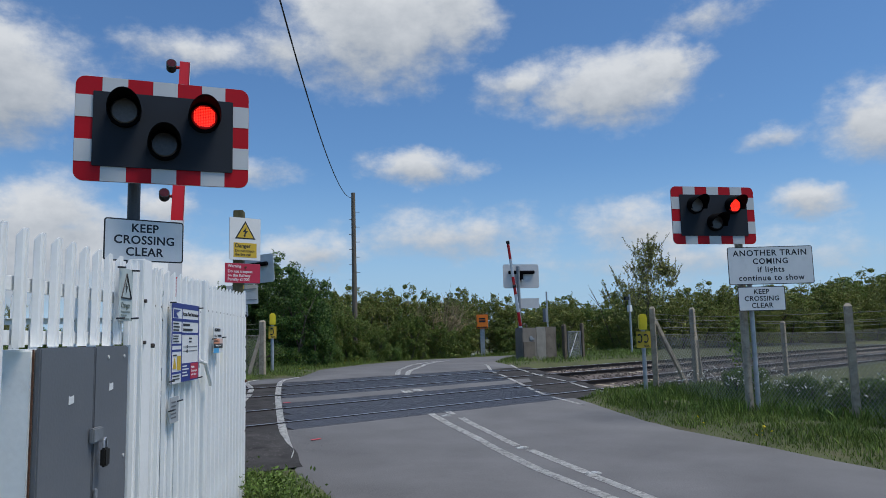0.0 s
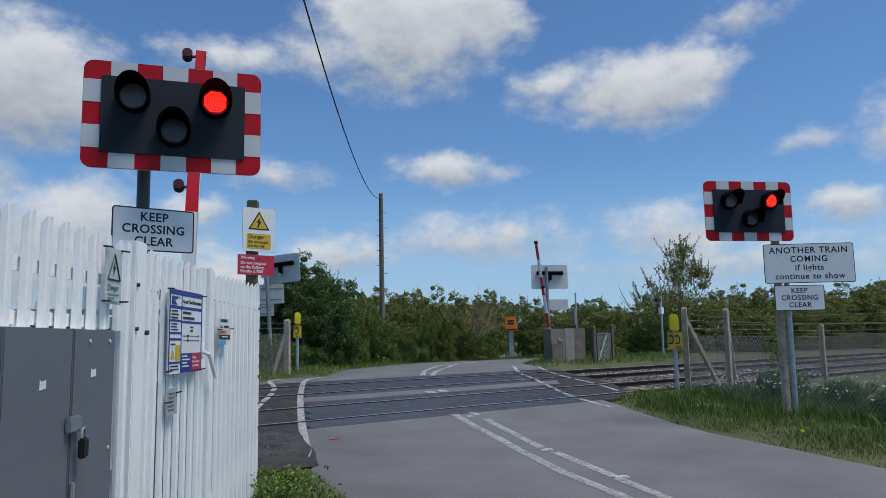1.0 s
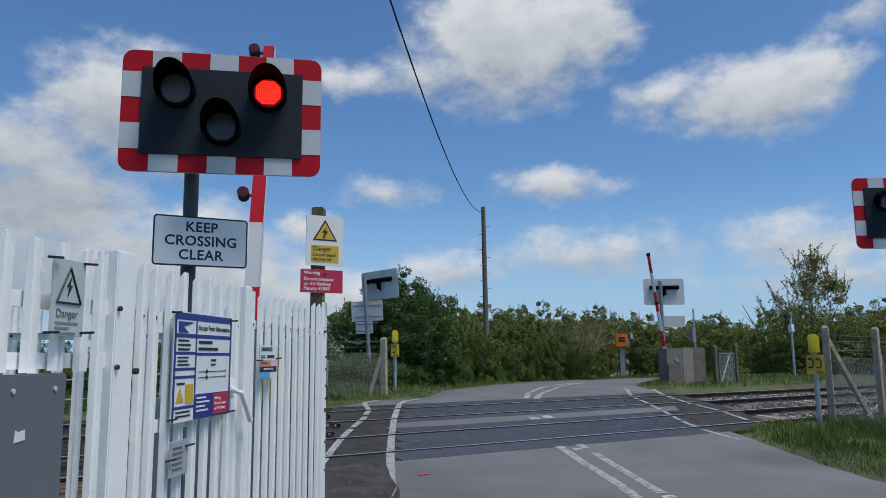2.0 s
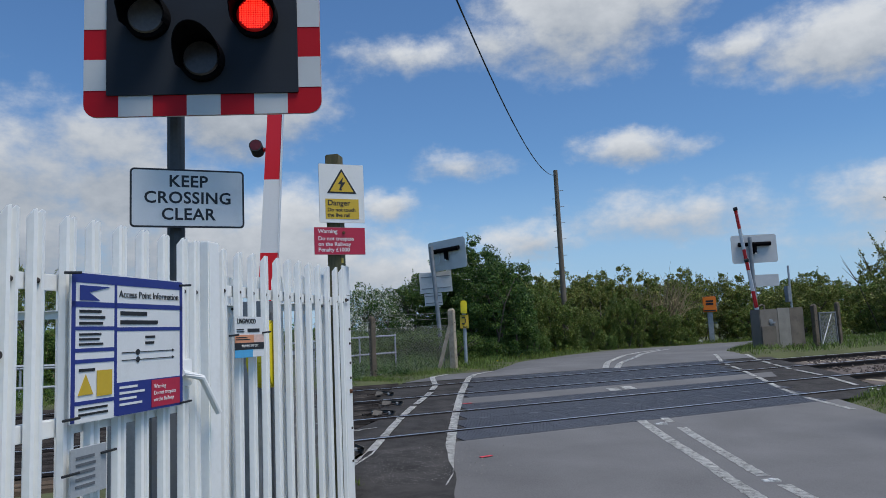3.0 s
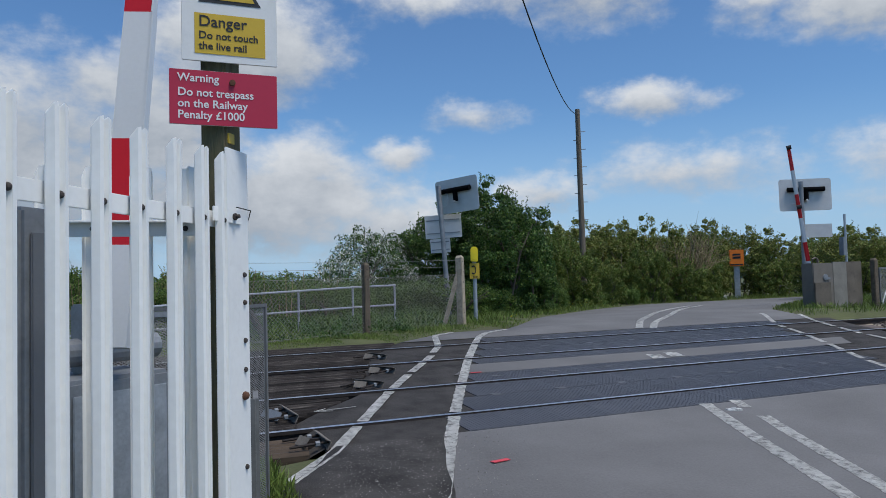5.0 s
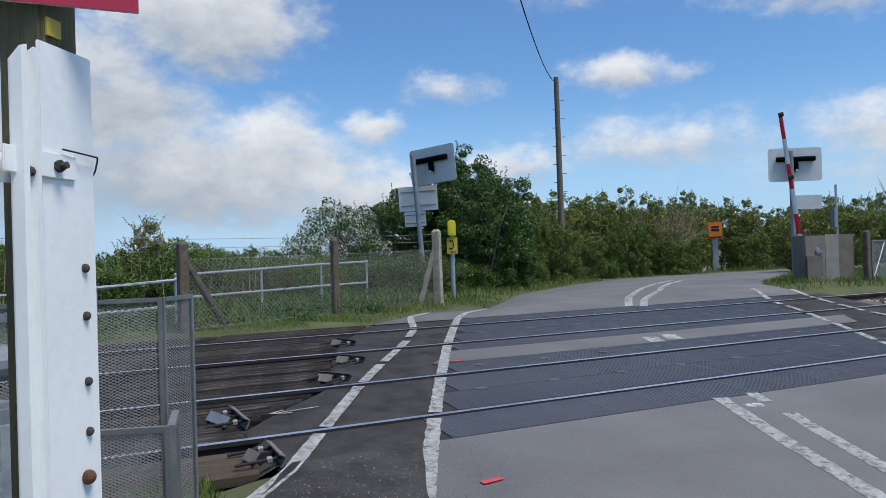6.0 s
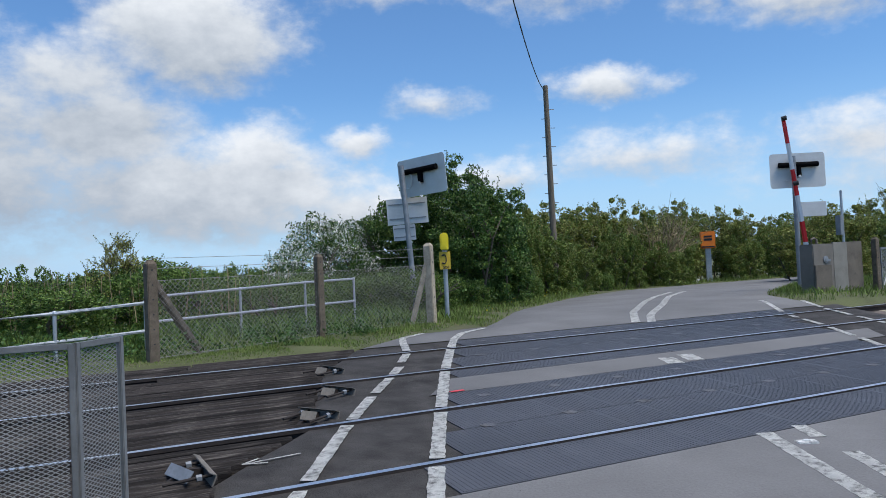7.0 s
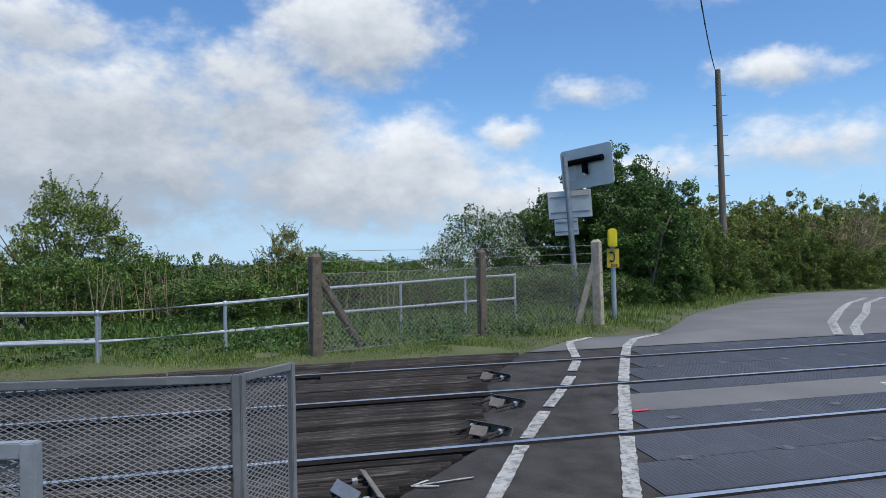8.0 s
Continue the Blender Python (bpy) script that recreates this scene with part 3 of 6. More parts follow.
while y < 5.62:
    if min(abs(y - r) for r in RAILS) > 0.11:
        x = guard_end(y) - rng.uniform(0, 0.06)
        for k in range(3):
            key = ("brown" if y < -0.1 else "dark", rng.randrange(3))
            ob = board[key] if key not in used else new("board", board[key].data)
            used.add(key)
            ob.parent = guards
            ob.matrix_local = pose(x - 2.43 * k, y, gz(y) - 0.02 + rng.uniform(-0.022, 0.012), rng.uniform(-9, 9), 0, rng.uniform(-0.7, 0.7))
    y += 0.112
for key in board:
    if key not in used:
        board[key].matrix_local = pose(-9.5, 5.5, gz(5.5) - 0.03)


def deflector(x, y, turn, big):
    t = thing("deflector_plate", at_bearing(x, y, gz(y), turn), "bent grey steel deflector plate on old timber", "deflector", "deflector plates")
    ln = 0.36 if big else 0.27
    bm = bmesh.new()
    tilt = pose(0, 0, 0.035, 0, 24, 0)
    box(bm, -0.028, 0.028, -ln, ln, 0.016, 0.026, 0.003, m=tilt)
    box(bm, 0.025, 0.035, -ln, ln, -0.07, 0.016, 0.002, m=tilt)
    part("channel", bm, DEFLECTOR_STEEL, t, "rusty brown-grey steel channel")
    bm = bmesh.new()
    slab(bm, [(-0.30, -0.05), (0.0, -0.05), (0.0, 0.03), (-0.16, 0.04)], -0.02, 0.02)
    part("bracket", bm, RAIL_SIDE, t, "rusty triangular bracket")
    bm = bmesh.new()
    box(bm, -0.05, 0.05, -0.16 if big else -0.08, 0.16 if big else 0.08, -0.005, 0.005, 0.003, m=pose(-0.19, -0.05, 0.03, 8, -52, 16))
    part("plate", bm, DULL_GALV if big else DEFLECTOR_STEEL, t, "scuffed grey plate")
    for yy in (-ln * 0.75, ln * 0.55):
        bm = bmesh.new()
        tube(bm, (-0.34, yy, 0.01), (0.03, yy, 0.03), 0.013, seg=8)
        rod = part("rod", bm, RAIL_SIDE, t)
        bm = bmesh.new()
        tube(bm, (-0.10, yy, 0.02), (-0.06, yy, 0.022), 0.028, seg=6)
        part("nut", bm, DULL_GALV, rod)


DEFLECTOR_STEEL = material("scuffed brown-grey steel", (0.15, 0.135, 0.115), 0.8, 0.0, dark=0.6, scale=9, fine=60, bump=0.3, stain=(0.10, 0.06, 0.04), amount=0.6)
for args in ((0.42, 4.08, 14, False), (0.10, 2.85, 24, False), (-0.40, 1.95, 30, False), (-1.70, 0.72, 2, True), (-1.62, -0.48, 0, False)):
    deflector(*args)

# ballast, sleepers and the far run of the line
bm = bmesh.new()
for x0, x1 in ((-160, -8.6), (9.9, 160)):
    xs = np.concatenate([np.linspace(x0, x1, 120)])
    ys = np.linspace(-1.6, 6.6, 22)
    rows = [[bm.verts.new((x + (0.6 * y if x0 > 0 and x < 12 else 0), y, gz(y) - 0.13 - (0.25 if y < -1.2 or y > 6.1 else 0) + 0.04 * noise.noise((x * 2, y * 2, 1)))) for y in ys] for x in xs]
    for r0, r1 in zip(rows, rows[1:]):
        for j in range(len(ys) - 1):
            bm.faces.new((r0[j], r1[j], r1[j + 1], r0[j + 1]))
tagged(mesh_object("ballast_bed", bm, BALLAST), "brown grey stone ballast under the tracks", "ballast", kind="structure")
nr = np.random.default_rng(3)
vs, fs = [], []
for k in range(5200):
    x = nr.uniform(11.5, 34)
    y = nr.uniform(-1.5, 6.4)
    if x < 10 + 0.62 * y:
        continue
    s = nr.uniform(0.025, 0.05)
    b = len(vs)
    c = np.array([x, y, gz(y) - 0.1])
    o = np.array([[1, 0, 0], [-1, 0, 0], [0, 1, 0], [0, -1, 0], [0, 0, 1], [0, 0, -1]]) * s * nr.uniform(0.6, 1.2, (6, 1)) + nr.normal(0, s * 0.15, (6, 3))
    vs += (c + o).tolist()
    fs += [(b + i, b + j, b + q) for i, j, q in ((0, 2, 4), (2, 1, 4), (1, 3, 4), (3, 0, 4), (2, 0, 5), (1, 2, 5), (3, 1, 5), (0, 3, 5))]
me = bpy.data.meshes.new("ballast")
me.from_pydata(vs, [], fs)
me.materials.append(BALLAST)
tagged(new("ballast", me), "loose brown grey ballast stones", "ballast", kind="stuff")
sleeper_line = thing("sleepers", pose(0, 0, 0), "grey concrete sleepers under the rails", "sleepers", kind="structure")
bm = bmesh.new()
box(bm, -0.125, 0.125, -1.25, 1.25, -0.16, -0.02, 0.015)
first = part("sleeper", bm, CONCRETE, sleeper_line)
k = 0
for yc in (0.752, 4.086):
    slope = math.degrees(math.atan(0.0645))
    for i in range(70):
        x = 10.6 + 0.6 * yc + 0.65 * i
        ob = first if k == 0 else new("sleeper", first.data)
        ob.parent = sleeper_line
        ob.matrix_local = pose(x, yc, gz(yc) - 0.1, slope, 0, 0)
        k += 1


# ---------------------------------------------------------------- signs, signals, barriers
def sign_plate(t, w, h, x, z, y0=0.0, mat=None, border=None, r=0.02, name="plate", back=True):
    bm = bmesh.new()
    slab(bm, [(x + a, z + b) for a, b in round_rect(w, h, r)], y0 + 0.001, y0 + 0.006)
    ob = part(name, bm, SIGN_BACK if border is None else border, t)
    bm = bmesh.new()
    k = 0.0 if border is None else 0.012
    slab(bm, [(x + a, z + b) for a, b in round_rect(w - 2 * k - 0.002, h - 2 * k - 0.002, max(0.004, r - k))], y0 - 0.001, y0 + 0.0009)
    part("face", bm, mat or SIGN_WHITE, t)
    return ob


def cowl(bm, x, z, r=0.135, length=0.33):
    a0, a1, n = radians(-25), radians(205), 18
    rings = []
    for k in range(n + 1):
        a = a0 + (a1 - a0) * k / n
        reach = length * (0.38 + 0.62 * max(0.0, math.sin(a)))
        c, s = math.cos(a), math.sin(a)
        rings.append([bm.verts.new((x + rr * c, yy, z + rr * s - (0.02 if yy < -0.05 else 0))) for rr, yy in ((r, 0), (r, -reach), (r - 0.006, -reach), (r - 0.006, 0))])
    for p, q in zip(rings, rings[1:]):
        for j in range(4):
            bm.faces.new((p[j], q[j], q[(j + 1) % 4], p[(j + 1) % 4]))
    bm.faces.new(rings[0])
    bm.faces.new(rings[-1][::-1])
    return bm


def signal_head(t, zc, lit=True, y0=0.0):
    """Twin red flashing board: chequered border, dark panel, three hooded lamps."""
    W, H, w, h = 1.58, 1.01, 1.27, 0.72
    bm = bmesh.new()
    slab(bm, [(a, zc + b) for a, b in round_rect(W, H, 0.09)], y0, y0 + 0.012)
    board = part("backboard", bm, SIGN_BACK, t, "grey backed signal board with rounded corners")
    bm = bmesh.new()
    slab(bm, [(a, zc + b) for a, b in round_rect(W - 0.004, H - 0.004, 0.088)], y0 - 0.003, y0 - 0.0005)
    part("border", bm, RED_REFL, t, "red reflective border")
    bw = (W - 0.46) / 5
    for k in (0, 2, 4):
        for z0, z1 in ((h / 2, H / 2 - 0.003), (-H / 2 + 0.003, -h / 2)):
            bm = bmesh.new()
            x0 = -W / 2 + 0.23 + bw * k
            slab(bm, rect(x0, x0 + bw, zc + z0, zc + z1), y0 - 0.006, y0 - 0.0035)
            part("stripe", bm, WHITE_REFL, t)
    bh = (H - 0.37) / 3
    for k in (0, 2):
        for x0, x1 in ((-W / 2 + 0.003, -w / 2), (w / 2, W / 2 - 0.003)):
            bm = bmesh.new()
            z0 = zc - H / 2 + 0.185 + bh * k
            slab(bm, rect(x0, x1, z0, z0 + bh), y0 - 0.006, y0 - 0.0035)
            part("stripe", bm, WHITE_REFL, t)
    bm = bmesh.new()
    slab(bm, [(a, zc + b) for a, b in round_rect(w, h, 0.012)], y0 - 0.02, y0 - 0.004)
    part("panel", bm, BOARD_BLACK, t, "dark blue-black panel")
    for x, z, kind in ((-0.36, 0.17, "off"), (0.36, 0.17, "on"), (0.0, -0.13, "amber")):
        bm = bmesh.new()
        tube(bm, (x, y0 - 0.07, zc + z), (x, y0 - 0.018, zc + z), 0.15, seg=28)
        lamp = part("lamp", bm, HOOD_BLACK, t, smooth=False)
        bm = bmesh.new()
        cowl(bm, x, zc + z, 0.152)
        for v in bm.verts:
            v.co.y += y0 - 0.06
        part("hood", bm, HOOD_BLACK, lamp)
        bm = bmesh.new()
        tube(bm, (x, y0 - 0.085, zc + z), (x, y0 - 0.071, zc + z), 0.112, 0.122, seg=28)
        on = kind == "on" and lit
        part("lens", bm, LENS_DIM if on else (LENS_PALE if kind == "off" else LENS_OFF), lamp, "lit red lens" if on else "unlit greyish lens")
        if on:
            bm = bmesh.new()
            for i in range(-7, 8):
                for j in range(-7, 8):
                    px, pz = i * 0.0155, j * 0.0155
                    if math.hypot(px, pz) < 0.108:
                        box(bm, x + px - 0.0048, x + px + 0.0048, y0 - 0.089, y0 - 0.0855, zc + z + pz - 0.0048, zc + z + pz + 0.0048)
            part("led", bm, LED, lamp, "grid of glowing red diodes")
    # mounting behind
    bm = bmesh.new()
    tube(bm, (-0.56, y0 + 0.09, zc + 0.16), (0.56, y0 + 0.09, zc + 0.16), 0.075, seg=12)
    tube(bm, (0, y0 + 0.08, zc + 0.2), (0, y0 + 0.08, zc - 0.18), 0.075, seg=12)
    part("conduit", bm, HOOD_BLACK, t, "black lamp conduit")
    bm = bmesh.new()
    box(bm, -0.035, 0.035, y0 + 0.03, y0 + 0.17, zc - 0.22, zc - 0.15, 0.006)
    part("connector", bm, WHITE_REFL, t)
    return board


LENS_DIM = glow("lit red lens", (0.45, 0.003, 0.003), 0.12)


def post(t, x, y, z0, z1, r, mat, name="post", label=""):
    bm = bmesh.new()
    tube(bm, (x, y, z0), (x, y, z1), r, seg=14)
    return part(name, bm, mat, t, label, smooth=False)


def sign_back_rails(t, w, h, x, z, y0):
    bm = bmesh.new()
    for dz in (-h * 0.28, h * 0.28):
        box(bm, x - w * 0.45, x + w * 0.45, y0 + 0.007, y0 + 0.022, z + dz - 0.015, z + dz + 0.015)
    part("sign_rail", bm, DULL_GALV, t)


# the near signal on its dark post
sig = thing("crossing_signal", at_bearing(-4.03, -5.08, -0.2, -20), "red and white bordered crossing signal, one red lamp lit", "crossing signal", "level crossing signals")
signal_head(sig, 3.684)
post(sig, -0.27, 0.30, 0, 4.0, 0.06, material("dark painted post", (0.05, 0.052, 0.055), 0.5, dark=0.7, scale=5), label="dark grey steel post")
keep = thing("keep_clear_sign", at_bearing(-4.11, -4.83, 2.455, -2), "white rectangular sign with black border and capitals", "road sign")
sign_plate(keep, 0.75, 0.41, 0, 0, border=SIGN_BLACK, r=0.03)
sign_back_rails(keep, 0.75, 0.41, 0, 0, 0)
for k, s in enumerate(("KEEP", "CROSSING", "CLEAR")):
    lettering(s, 0.114, keep, 0, 0.115 - 0.115 * k, -0.002, bold=0.0024, spacing=1.06)

# the signal across the road with its two signs
sig = thing("crossing_signal", at_bearing(6.62, -4.9, -0.1, -30), "red and white bordered crossing signal above two white signs", "crossing signal", "level crossing signals")
signal_head(sig, 3.76)
for ob in sig.children:
    ob.matrix_local = Matrix.Translation((0, 0, -0.11 * 3.76)) @ Matrix.Scale(1.11, 4)
post(sig, 0.70, 0.06, 0, 2.95, 0.045, GALV, label="galvanised steel post")
post(sig, 0.575, 0.14, 0, 3.6, 0.075, CONCRETE, label="thicker weathered post")
an = thing("another_train_sign", Matrix.Translation((0, 0, 2.66)) @ at_bearing(6.62, -4.9, 0, -43) @ pose(0.985, -0.06, 0), "large white sign with black capitals below the signal", "road sign")
sign_plate(an, 1.60, 0.72, 0, 0, border=SIGN_BLACK, r=0.04)
sign_back_rails(an, 1.6, 0.72, 0, 0, 0)
for k, (s, size) in enumerate((("ANOTHER TRAIN", 0.185), ("COMING", 0.175), ("if lights", 0.175), ("continue to show", 0.175))):
    lettering(s, size * 0.86, an, 0, 0.235 - 0.158 * k, -0.002, bold=0.0026, spacing=1.14)
k2 = thing("keep_clear_sign", Matrix.Translation((0, 0, 2.03)) @ at_bearing(6.62, -4.9, 0, -43) @ pose(0.775, -0.06, 0), "small white sign with black capitals on the signal post", "road sign")
sign_plate(k2, 0.88, 0.46, 0, 0, border=SIGN_BLACK, r=0.03)
for k, s in enumerate(("KEEP", "CROSSING", "CLEAR")):
    lettering(s, 0.128, k2, 0, 0.13 - 0.13 * k, -0.002, bold=0.0022, spacing=1.08)

# two signals beyond the line, seen from behind
sig = thing("crossing_signal", at_bearing(16.36, 9.28, 0.42, 151), "level crossing signal seen from its plain grey back", "crossing signal", "level crossing signals")
signal_head(sig, 3.5, lit=False)
post(sig, 0.18, 0.18, 0, 3.9, 0.07, DULL_GALV, label="grey steel post")
sign_plate(sig, 0.9, 0.42, -0.28, 2.35, 0.08, name="lower_sign")
bm = bmesh.new()
pipe(bm, [(0.34 + 0.16 * math.cos(a), 0.1, 3.42 + 0.22 * math.sin(a)) for a in np.linspace(1.6, 5.2, 9)], 0.018, 6)
part("hose", bm, SIGN_BACK, sig, "looped pale cable hose")
sig = thing("crossing_signal", Matrix.Translation((5.82, 12.1, 0.40)) @ Matrix.Rotation(radians(3.5), 4, (-0.44, -0.9, 0)) @ pose(0, 0, 0, 0, 0, 117), "leaning level crossing signal seen from its plain grey back", "crossing signal", "level crossing signals")
signal_head(sig, 3.62, lit=False)
post(sig, 0.43, 0.30, -0.2, 3.95, 0.07, DULL_GALV, label="grey steel post")
bm = bmesh.new()
pipe(bm, [(0.42 + 0.15 * math.cos(a), 0.1, 3.55 + 0.22 * math.sin(a)) for a in np.linspace(1.2, 5.0, 9)], 0.018, 6)
part("hose", bm, SIGN_BACK, sig, "looped pale cable hose")


for x, y, z, w, h in ((5.43, 12.83, 3.14, 1.1, 0.7), (5.34, 12.87, 2.56, 0.6, 0.42)):
    sb = thing("sign_plate", Matrix.Translation((x, y, z)) @ Matrix.Rotation(radians(2.5), 4, (-0.44, -0.9, 0)) @ pose(0, 0, 0, 0, 0, 156), "plain grey back of a road sign on the leaning post", "road sign", "sign backs")
    sign_plate(sb, w, h, 0, 0, r=0.02)
    sign_back_rails(sb, w, h, 0, 0, 0)


def barrier_arm(m, label, machine=True):
    """A raised half barrier: striped tapering arm with red lamps, on a pivot."""
    t = thing("crossing_barrier", m, label, "barrier", "half barriers")
    segs = [(-0.45, 0.05, BARRIER_GREY), (0.05, 0.6, BARRIER_RED), (0.6, 1.3, BARRIER_GREY), (1.3, 2.0, BARRIER_RED), (2.0, 2.7, BARRIER_GREY), (2.7, 3.43, BARRIER_RED)]
    for z0, z1, mat in segs:
        bm = bmesh.new()
        prof = [(0.5, -0.5), (0.5, 0.1), (0.36, 0.4), (0.12, 0.5), (-0.12, 0.5), (-0.36, 0.4), (-0.5, 0.1), (-0.5, -0.5)]
        rows = [[bm.verts.new((px * (0.16 - 0.011 * z), py * (0.12 - 0.008 * z), z)) for px, py in prof] for z in (z0, z1)]
        for j in range(8):
            bm.faces.new((rows[0][j], rows[0][(j + 1) % 8], rows[1][(j + 1) % 8], rows[1][j]))
        bm.faces.new(rows[0][::-1])
        bm.faces.new(rows[1])
        part("segment", bm, mat, t)
        if z1 > 0.6:
            bm = bmesh.new()
            wd = 0.167 - 0.011 * z0
            box(bm, wd / 2 - 0.006, wd / 2 + 0.002, -0.062, 0.0, z0 + 0.002, z1 - 0.002)
            part("edge_trim", bm, BARRIER_GREY, t)
    for z in (1.62, 3.36):
        bm = bmesh.new()
        tube(bm, (-0.06, 0, z), (-0.13, 0, z), 0.02, seg=8)
        part("lamp_bracket", bm, BARRIER_RED, t)
        bm = bmesh.new()
        tube(bm, (-0.16, -0.08, z + 0.01), (-0.16, 0.05, z), 0.062, seg=14)
        lamp = part("lamp", bm, BLACK_PLASTIC, t, "small dark lamp with a red lens")
        bm = bmesh.new()
        tube(bm, (-0.16, -0.086, z + 0.01), (-0.16, -0.081, z + 0.01), 0.05, seg=14)
        part("lens", bm, LENS_RED_OFF, lamp)
    return t


d = Vector((0.28, 0.46, 3.39)).normalized()
q = d.to_track_quat("Z", "Y").to_matrix().to_4x4()
barrier_arm(Matrix.Translation((-3.34, -3.54, 1.63)) @ pose(0, 0, 0, 0, 0, 0) @ q @ pose(0, 0, 0, 0, 0, 190), "raised red and white barrier arm with two small lamps")
d = Vector((-0.42, 0.15, 3.4)).normalized()
q = d.to_track_quat("Z", "Y").to_matrix().to_4x4()
barrier_arm(Matrix.Translation((14.75, 7.9, 1.75)) @ q @ pose(0, 0, 0, 0, 0, 150), "raised red and white barrier arm behind a concrete enclosure")

mach = thing("barrier_machine", at_bearing(-3.5, -3.35, -0.2, 37), "grey steel barrier machine cabinet behind the fence", "barrier machine")
bm = bmesh.new()
box(bm, -0.3, 0.3, -0.26, 0.26, 0.05, 1.25, 0.02)
part("cabinet", bm, DULL_GALV, mach)
bm = bmesh.new()
box(bm, -0.26, 0.26, -0.272, -0.262, 0.15, 1.18, 0.004)
part("door", bm, GALV, mach)
bm = bmesh.new()
box(bm, -0.36, 0.36, -0.32, 0.32, -0.1, 0.05, 0.01)
part("plinth", bm, CONCRETE_BOX, mach)
bm = bmesh.new()
tube(bm, (-0.4, 0, 1.36), (0.4, 0, 1.36), 0.07, seg=14)
part("pivot_shaft", bm, DULL_GALV, mach)
bm = bmesh.new()
box(bm, -0.06, 0.06, -0.06, 0.06, 1.25, 1.6, 0.01)
part("pivot_block", bm, DULL_GALV, mach)

# yellow warning and trespass signs on a wooden post
wp = thing("sign_post", at_bearing(-2.963, -4.471, -0.2, 55), "old mossy wooden post carrying two safety signs", "post")
bm = bmesh.new()
box(bm, -0.062, 0.062, -0.055, 0.055, 0, 3.11, 0.008)
part("timber", bm, POST_WOOD, wp)
bm = bmesh.new()
box(bm, -0.05, -0.005, -0.062, -0.056, 2.235, 2.275)
part("tag", bm, SIGN_YELLOW, wp)
ds = thing("danger_sign", at_bearing(-2.932, -4.56, 2.585, -1), "white and yellow electrical danger sign with a black triangle", "safety sign", "railway safety signs")
sign_plate(ds, 0.365, 0.47, 0, 0, r=0.006)
bm = bmesh.new()
slab(bm, [(-0.12, 0.0), (0.12, 0.0), (0.0, 0.2)], -0.003, -0.0012)
part("triangle", bm, SIGN_BLACK, ds)
bm = bmesh.new()
slab(bm, [(-0.096, 0.013), (0.096, 0.013), (0.0, 0.174)], -0.0045, -0.0031)
part("triangle_field", bm, SIGN_YELLOW, ds)
bm = bmesh.new()
slab(bm, [(0.012, 0.13), (-0.032, 0.075), (-0.006, 0.075), (-0.02, 0.035), (-0.028, 0.035), (-0.006, 0.02), (0.004, 0.04), (-0.006, 0.038), (0.03, 0.09), (0.004, 0.09)], -0.006, -0.0046)
part("bolt_symbol", bm, SIGN_BLACK, ds)
bm = bmesh.new()
slab(bm, rect(-0.135, 0.135, -0.205, -0.045), -0.003, -0.0012)
part("yellow_panel", bm, SIGN_YELLOW, ds)
for s, size, z in (("Danger", 0.062, -0.078), ("Do not touch", 0.041, -0.133), ("the live rail", 0.041, -0.175)):
    lettering(s, size, ds, -0.12, z, -0.004, align="LEFT", bold=0.0006)
ws = thing("trespass_sign", at_bearing(-2.957, -4.56, 2.205, -1), "crimson trespass warning sign with white words", "safety sign", "railway safety signs")
sign_plate(ws, 0.41, 0.215, 0, 0, mat=SIGN_RED, r=0.004)
for k, s in enumerate(("Warning", "Do not trespass", "on the Railway", "Penalty £1000")):
    lettering(s, 0.044, ws, -0.175, (0.075, 0.018, -0.026, -0.07)[k], -0.002, SIGN_WHITE, "LEFT", bold=0.0006)
bm = bmesh.new()
tube(bm, (0.03, -0.012, 0.065), (0.03, 0, 0.065), 0.012, seg=10)
part("bolt", bm, RUST, ws)


# ---------------------------------------------------------------- palisade fence
FX, FY = -5.3, -7.85
FD = Vector((0.601, 0.799, 0))
FROT = math.degrees(math.atan2(0.799, 0.601))


def along(s, off=0.0, z=0.0):
    """Metres along the fence line and towards the road."""
    return pose(FX + 0.601 * s + 0.799 * off, FY + 0.799 * s - 0.601 * off, z, 0, 0, FROT)


def pale_mesh(height, wide=1.0):
    """Folded steel pale with a notched, rounded head; front towards -y."""
    bm = bmesh.new()
    line = [(x * wide, y) for x, y in ((-0.033, 0.004), (-0.026, -0.017), (-0.011, -0.019), (-0.005, -0.002), (0.005, -0.002), (0.011, -0.019), (0.026, -0.017), (0.033, 0.004))]
    tops = [-0.035, -0.006, 0.0, -0.014, -0.014, 0.0, -0.006, -0.045]
    back = [(x, y + 0.004) for x, y in line]
    f0 = [bm.verts.new((x, y, 0)) for x, y in line]
    f1 = [bm.verts.new((x, y, height + dz)) for (x, y), dz in zip(line, tops)]
    b0 = [bm.verts.new((x, y, 0)) for x, y in back]
    b1 = [bm.verts.new((x, y, height + dz)) for (x, y), dz in zip(back, tops)]
    for i in range(7):
        bm.faces.new((f0[i], f0[i + 1], f1[i + 1], f1[i]))
        bm.faces.new((b0[i + 1], b0[i], b1[i], b1[i + 1]))
        bm.faces.new((f1[i], f1[i + 1], b1[i + 1], b1[i]))
    for i in (0, 7):
        bm.faces.new((f0[i], f1[i], b1[i], b0[i]))
    return bm


def bolt_mesh():
    bm = bmesh.new()
    bmesh.ops.create_uvsphere(bm, u_segments=8, v_segments=5, radius=0.011)
    return bm


